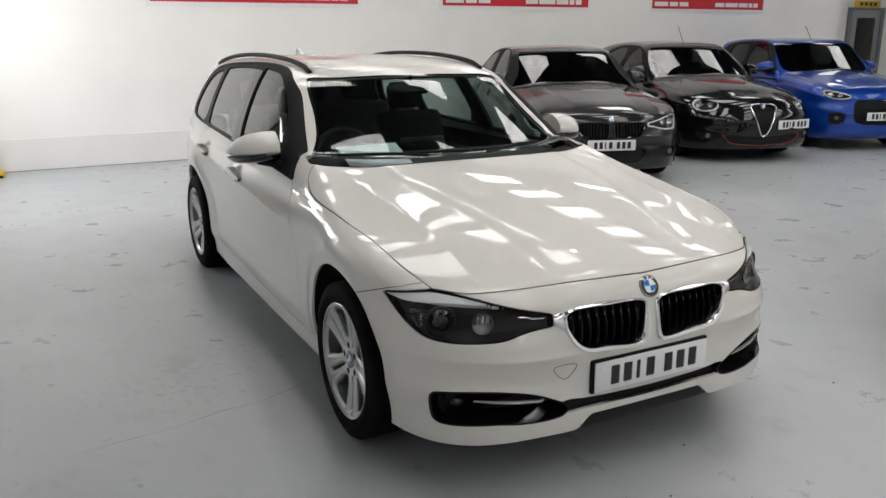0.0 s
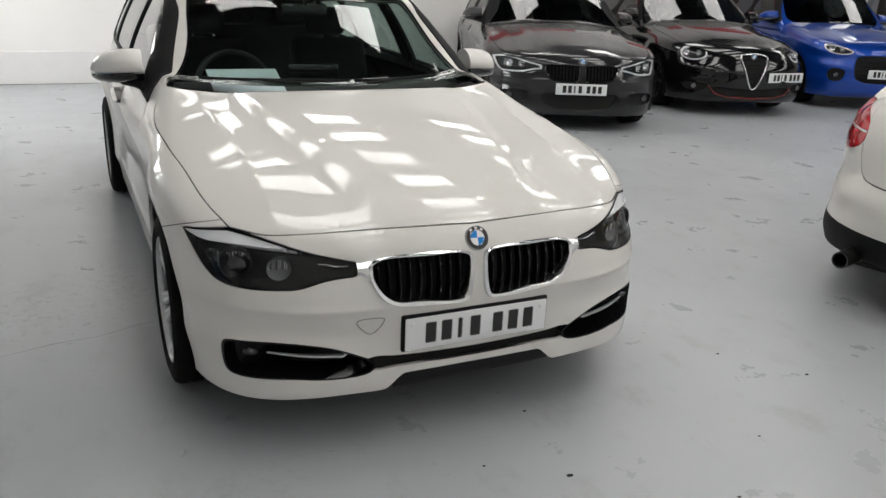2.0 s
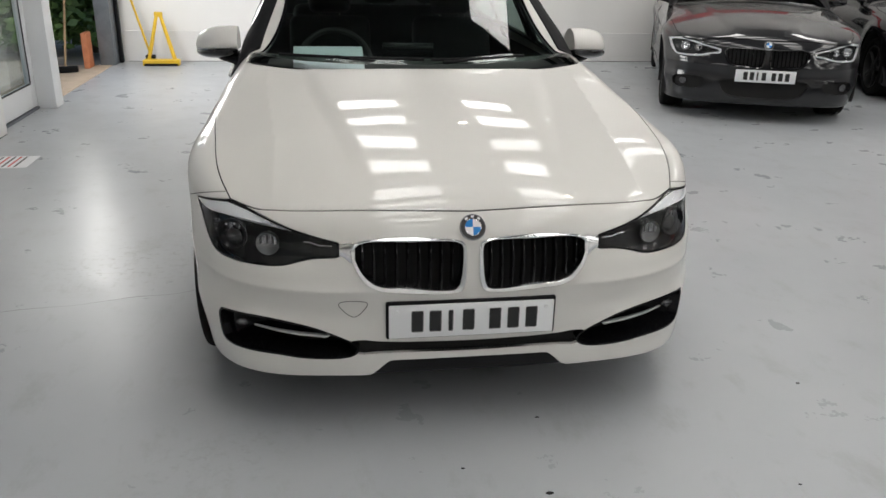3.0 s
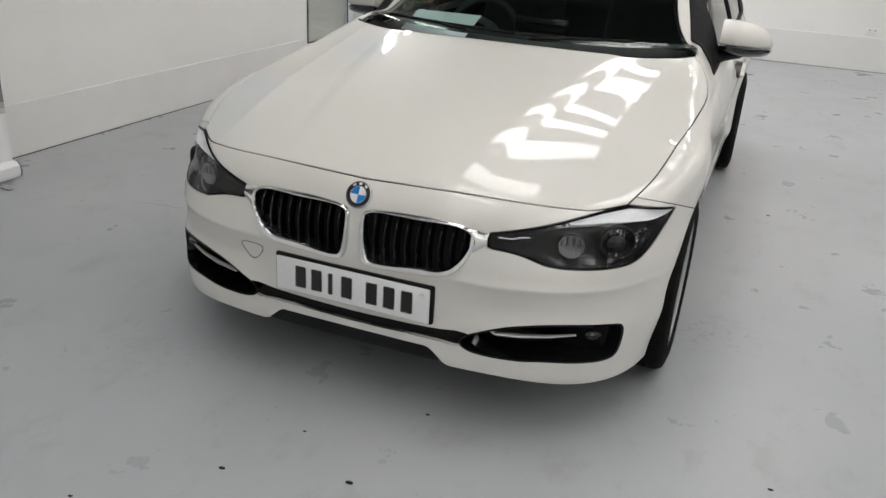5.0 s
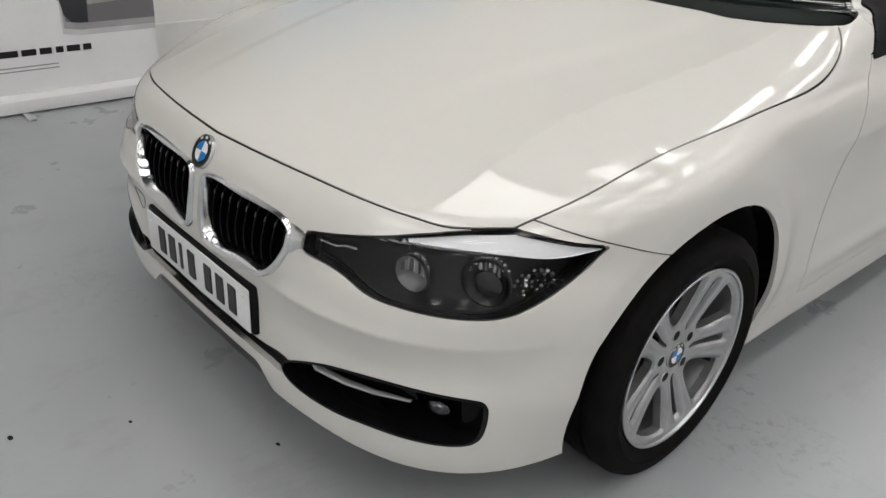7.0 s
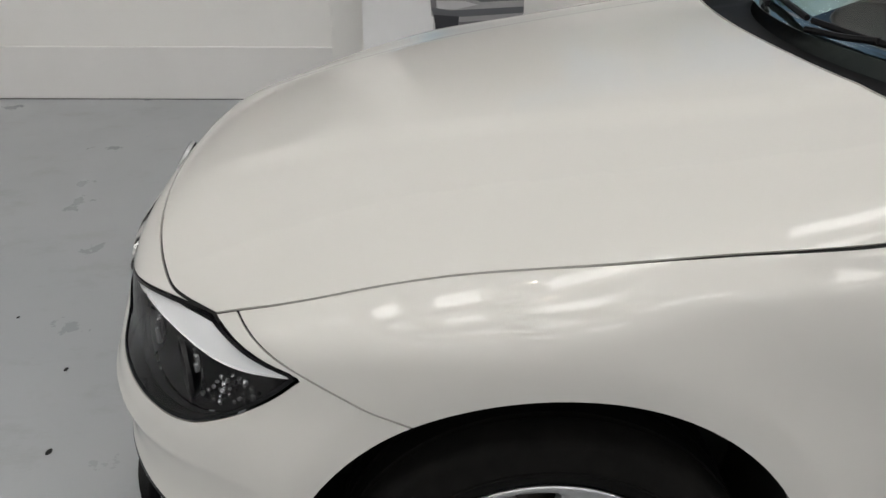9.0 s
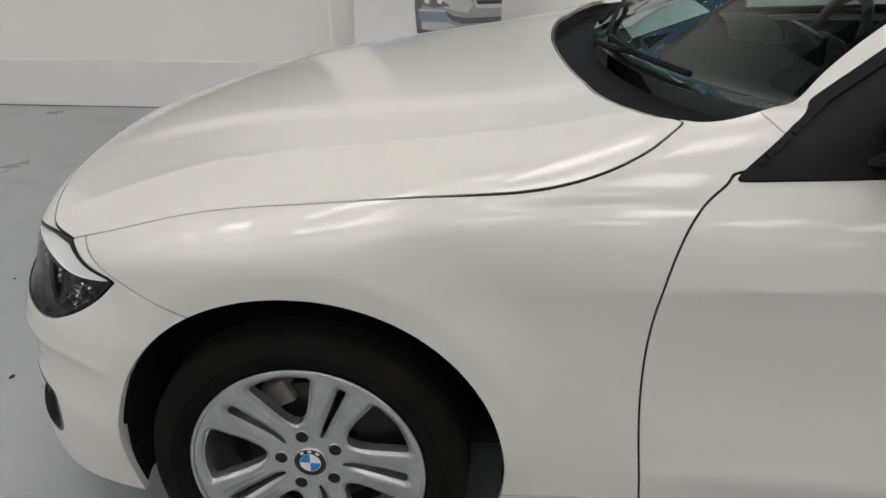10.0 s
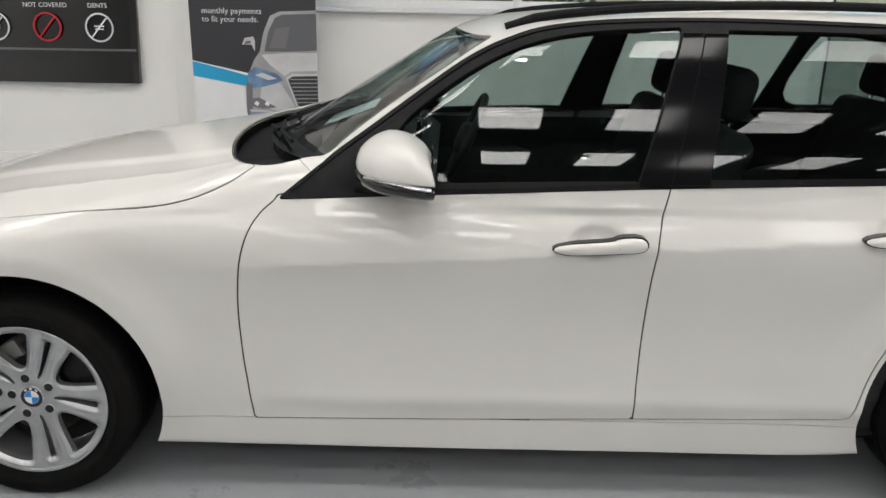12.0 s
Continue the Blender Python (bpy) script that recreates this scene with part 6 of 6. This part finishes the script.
def spot(F, x, z, lift=.004):
    return solve(F, lambda q: (x, q, z), -1.2, 0) - (0, lift, 0)


# dark grey saloon
M_INTAKE = outline((-.5, .40), (0, .40), (.27, .40), (.40, .385), (.36, .29), (.28, .235), (0, .225), (-.5, .225), rounds=1)
M_FOG = outline((.50, .40), (.72, .405), (.80, .37), (.79, .29), (.62, .28), (.52, .31), rounds=1)
SALOON_DLO = outline((.765, .938), (.85, 1.004), (.966, 1.095), (1.09, 1.180), (1.22, 1.262), (1.35, 1.336), (1.48, 1.372), (1.75, 1.392), (2.1, 1.385), (2.5, 1.33), (2.80, 1.20), (2.98, 1.06), (2.95, 1.015), (2.4, .992), (1.86, .975), (1.3, .954), (.79, .934), rounds=2)
SALOON_PANES = [PANES[0], outline((1.97, .998), (2.04, 1.362), (2.3, 1.34), (2.55, 1.28), (2.80, 1.14), (2.86, 1.05), (2.80, 1.02), (2.3, 1.002), rounds=2)]
grey, FG = parked_car("saloon_car", "dark grey metallic saloon car parked by the wall", SALOON, "grey_paint", pose(3.83, 4.55, 0, 0, 0, -20.7), HEADLAMP, [KIDNEY, M_INTAKE, M_FOG], SCREEN, [SALOON_DLO] + SALOON_PANES, [FRONT_DOOR, REAR_DOOR], BONNET, "double", "housing", (0, 0, 0))
for flip in (False, True):
    kidney(grey, FG, flip, "gloss_black")
    s_ = flipped if flip else (lambda d: d)
    fl = part("fog_lamp", s_(disc(spot(FG, .70, .345, -.02), (.3, -1, 0), .034, .012)), "fog", grey)
plate(grey, Matrix.Translation((0, -.795, .435)))
roundel(grey, spot(FG, 0, .702, .002), (0, -1, .55), .041)

# black hatchback
SHIELD = outline((0, .715), (.10, .715), (.155, .70), (.16, .67), (.10, .50), (.035, .36), (0, .34), (-.035, .36), (-.10, .50), (-.16, .67), (-.10, .715), rounds=1)
H_LAMP = outline((.50, .76), (.60, .785), (.70, .775), (.76, .72), (.755, .66), (.70, .625), (.60, .635), (.52, .68), rounds=2)
H_LOW = outline((-.3, .33), (.20, .33), (.42, .36), (.52, .33), (.46, .25), (.2, .225), (-.3, .225), rounds=1)
H_SIDE = outline((.50, .38), (.72, .40), (.78, .36), (.74, .29), (.56, .28), rounds=1)
H_SCREEN = outline((-.2, .44), (0, .44), (.3, .49), (.5, .57), (.62, .68), (.68, .77), (.67, .86), (.61, 1.05), (.575, 1.23), (.53, 1.27), (.25, 1.19), (0, 1.165), (-.2, 1.165), rounds=2)
H_BONNET = outline((-.2, -.80), (0, -.80), (.25, -.78), (.45, -.72), (.60, -.58), (.70, -.40), (.735, -.2), (.76, .1), (.77, .4), (.72, .58), (.62, .66), (.5, .565), (.3, .485), (0, .435), (-.2, .435), rounds=2)
H_DLO = outline((.72, .955), (.85, 1.04), (1.0, 1.16), (1.15, 1.27), (1.30, 1.35), (1.5, 1.395), (1.9, 1.41), (2.3, 1.385), (2.6, 1.30), (2.72, 1.16), (2.62, 1.06), (2.2, 1.01), (1.6, .985), rounds=2)
H_PANES = [outline((.90, .995), (1.02, 1.13), (1.2, 1.27), (1.36, 1.345), (1.62, 1.375), (1.72, 1.01), (1.5, .998), rounds=2), outline((1.82, 1.015), (1.78, 1.375), (2.2, 1.36), (2.5, 1.27), (2.6, 1.15), (2.5, 1.06), rounds=2)]
H_DOORS = [outline((.72, .985), (.60, .87), (.57, .70), (.58, .45), (.61, .27), (1.72, .28), (1.74, .6), (1.78, 1.0), (1.5, 1.0), rounds=1), outline((1.79, 1.01), (1.75, .6), (1.73, .28), (2.2, .29), (2.30, .50), (2.42, .72), (2.45, .90), (2.40, 1.03), rounds=1)]
black, FB = parked_car("hatchback_car", "black hatchback with shield grille and red lower trim", HATCH, "black_paint", pose(6.46, 5.01, 0, 0, 0, -16.8), H_LAMP, [SHIELD, H_LOW, H_SIDE], H_SCREEN, [H_DLO] + H_PANES, H_DOORS, H_BONNET, "five", "housing", (-.02, -.09, .02))
edge_pts = [spot(FB, x, z, .006) for x, z in outline((0, .725), (.11, .725), (.168, .70), (.165, .665), (.10, .49), (.04, .35), (0, .33), (-.04, .35), (-.10, .49), (-.165, .665), (-.168, .70), (-.11, .725), rounds=1)]
shield = part("shield_grille", tube(edge_pts, .010, 8, closed=True, up=(0, 1, 0)), "chrome", black, "chrome-edged shield grille")
for k in range(6):
    z = .66 - .05 * k
    half = .135 - .021 * k
    part("grille_bar", tube([spot(FB, x, z, -.012) for x in (-half, 0, half)], .005, 6), "trim", shield)
roundel(black, spot(FB, 0, .700, .004), (0, -1, .25), .036)
part("red_lip", tube([spot(FB, x, z, .004) for x, z in ((-.52, .36), (-.44, .27), (-.3, .232), (0, .222), (.3, .232), (.44, .27), (.52, .36))], .006, 8), "red_trim", black, "thin red lower trim")
for sx in (-1, 1):
    part("fog_lamp", disc(spot(FB, sx * .66, .345, -.012), (.35 * sx, -1, 0), .032, .012), "fog", black)
plate(black, Matrix.Translation((.43, -.865, .47)) @ Matrix.Rotation(radians(14), 4, "Z"))
part("aerial", tube([(0, 1.35, 1.42), (0, 1.55, 1.66)], .004, 6), "trim", black)

# blue small car
S_LAMP = outline((.42, .74), (.55, .80), (.70, .83), (.745, .80), (.73, .735), (.66, .70), (.52, .695), rounds=1)
S_GRILLE = outline((-.5, .70), (0, .70), (.36, .70), (.42, .66), (.44, .50), (.38, .37), (0, .35), (-.5, .35), rounds=1)
S_FOG = outline((.52, .52), (.68, .54), (.72, .44), (.68, .36), (.55, .38), rounds=1)
S_SCREEN = outline((-.2, .455), (0, .455), (.3, .49), (.5, .55), (.62, .63), (.685, .72), (.685, .80), (.655, .95), (.625, 1.10), (.57, 1.14), (.3, 1.07), (0, 1.045), (-.2, 1.045), rounds=2)
S_BONNET = outline((-.2, -.69), (0, -.69), (.3, -.67), (.5, -.60), (.62, -.48), (.69, -.3), (.71, 0), (.72, .3), (.70, .5), (.62, .6), (.5, .54), (.3, .485), (0, .45), (-.2, .45), rounds=2)
S_DLO = outline((.66, .985), (.80, 1.10), (.95, 1.24), (1.08, 1.37), (1.2, 1.43), (1.5, 1.455), (2.0, 1.45), (2.4, 1.42), (2.62, 1.34), (2.66, 1.1), (2.3, 1.03), (1.5, .99), rounds=2)
S_PANES = [outline((.86, 1.02), (.98, 1.20), (1.12, 1.36), (1.25, 1.415), (1.58, 1.42), (1.64, 1.02), rounds=2), outline((1.74, 1.035), (1.70, 1.42), (2.2, 1.40), (2.28, 1.36), (2.34, 1.07), rounds=2)]
S_DOORS = [outline((.66, 1.0), (.56, .87), (.54, .60), (.57, .27), (1.62, .28), (1.66, .6), (1.70, 1.0), (1.2, 1.0), rounds=1), outline((1.71, 1.01), (1.67, .6), (1.63, .28), (2.05, .29), (2.14, .5), (2.30, .72), (2.32, 1.03), rounds=1)]
blue, FS = parked_car("small_car", "bright blue small hatchback with black grille", MINI, "blue_paint", pose(8.70, 4.82, 0, 0, 0, -20), S_LAMP, [S_GRILLE, S_FOG], S_SCREEN, [S_DLO] + S_PANES, S_DOORS, S_BONNET, "ten", "housing", (-.05, -.16, .04))
for k in range(5):
    z = .42 + .05 * k
    part("grille_bar", tube([spot(FS, x, z, -.018) for x in (-.38, -.2, 0, .2, .38)], .006, 6), "trim", blue)
badge_ = part("badge", tube([spot(FS, x, z, .004) for x, z in ((.035, .69), (-.03, .685), (.03, .66), (-.035, .655))], .006, 6), "chrome", blue)
plate(blue, Matrix.Translation((0, -.785, .475)))
for sx in (-1, 1):
    part("fog_lamp", disc(spot(FS, sx * .62, .45, -.015), (.3 * sx, -1, 0), .032, .012), "fog", blue)
part("aerial", tube([(0, 1.15, 1.47), (0, 1.35, 1.68)], .004, 6), "trim", blue)

# white coupe seen from behind
TAIL = outline((.60, .90), (.66, .955), (.80, .985), (.90, .96), (.90, .80), (.80, .755), (.68, .765), (.60, .81), rounds=2)
LID = outline((-.3, 1.2), (0, 1.2), (.60, 1.2), (.62, 1.0), (.60, .78), (.56, .66), (.45, .64), (0, .63), (-.3, .63), rounds=1)
parked_car("coupe_car", "white coupe parked with its rear towards the estate car", SALOON, "white", pose(5.96, -.04, 0, 0, 0, 104), HEADLAMP, [KIDNEY, M_INTAKE, M_FOG], SCREEN, [SALOON_DLO] + SALOON_PANES, [FRONT_DOOR, REAR_DOOR], BONNET, "double", "alloy", (0, 0, 0), rear=True)
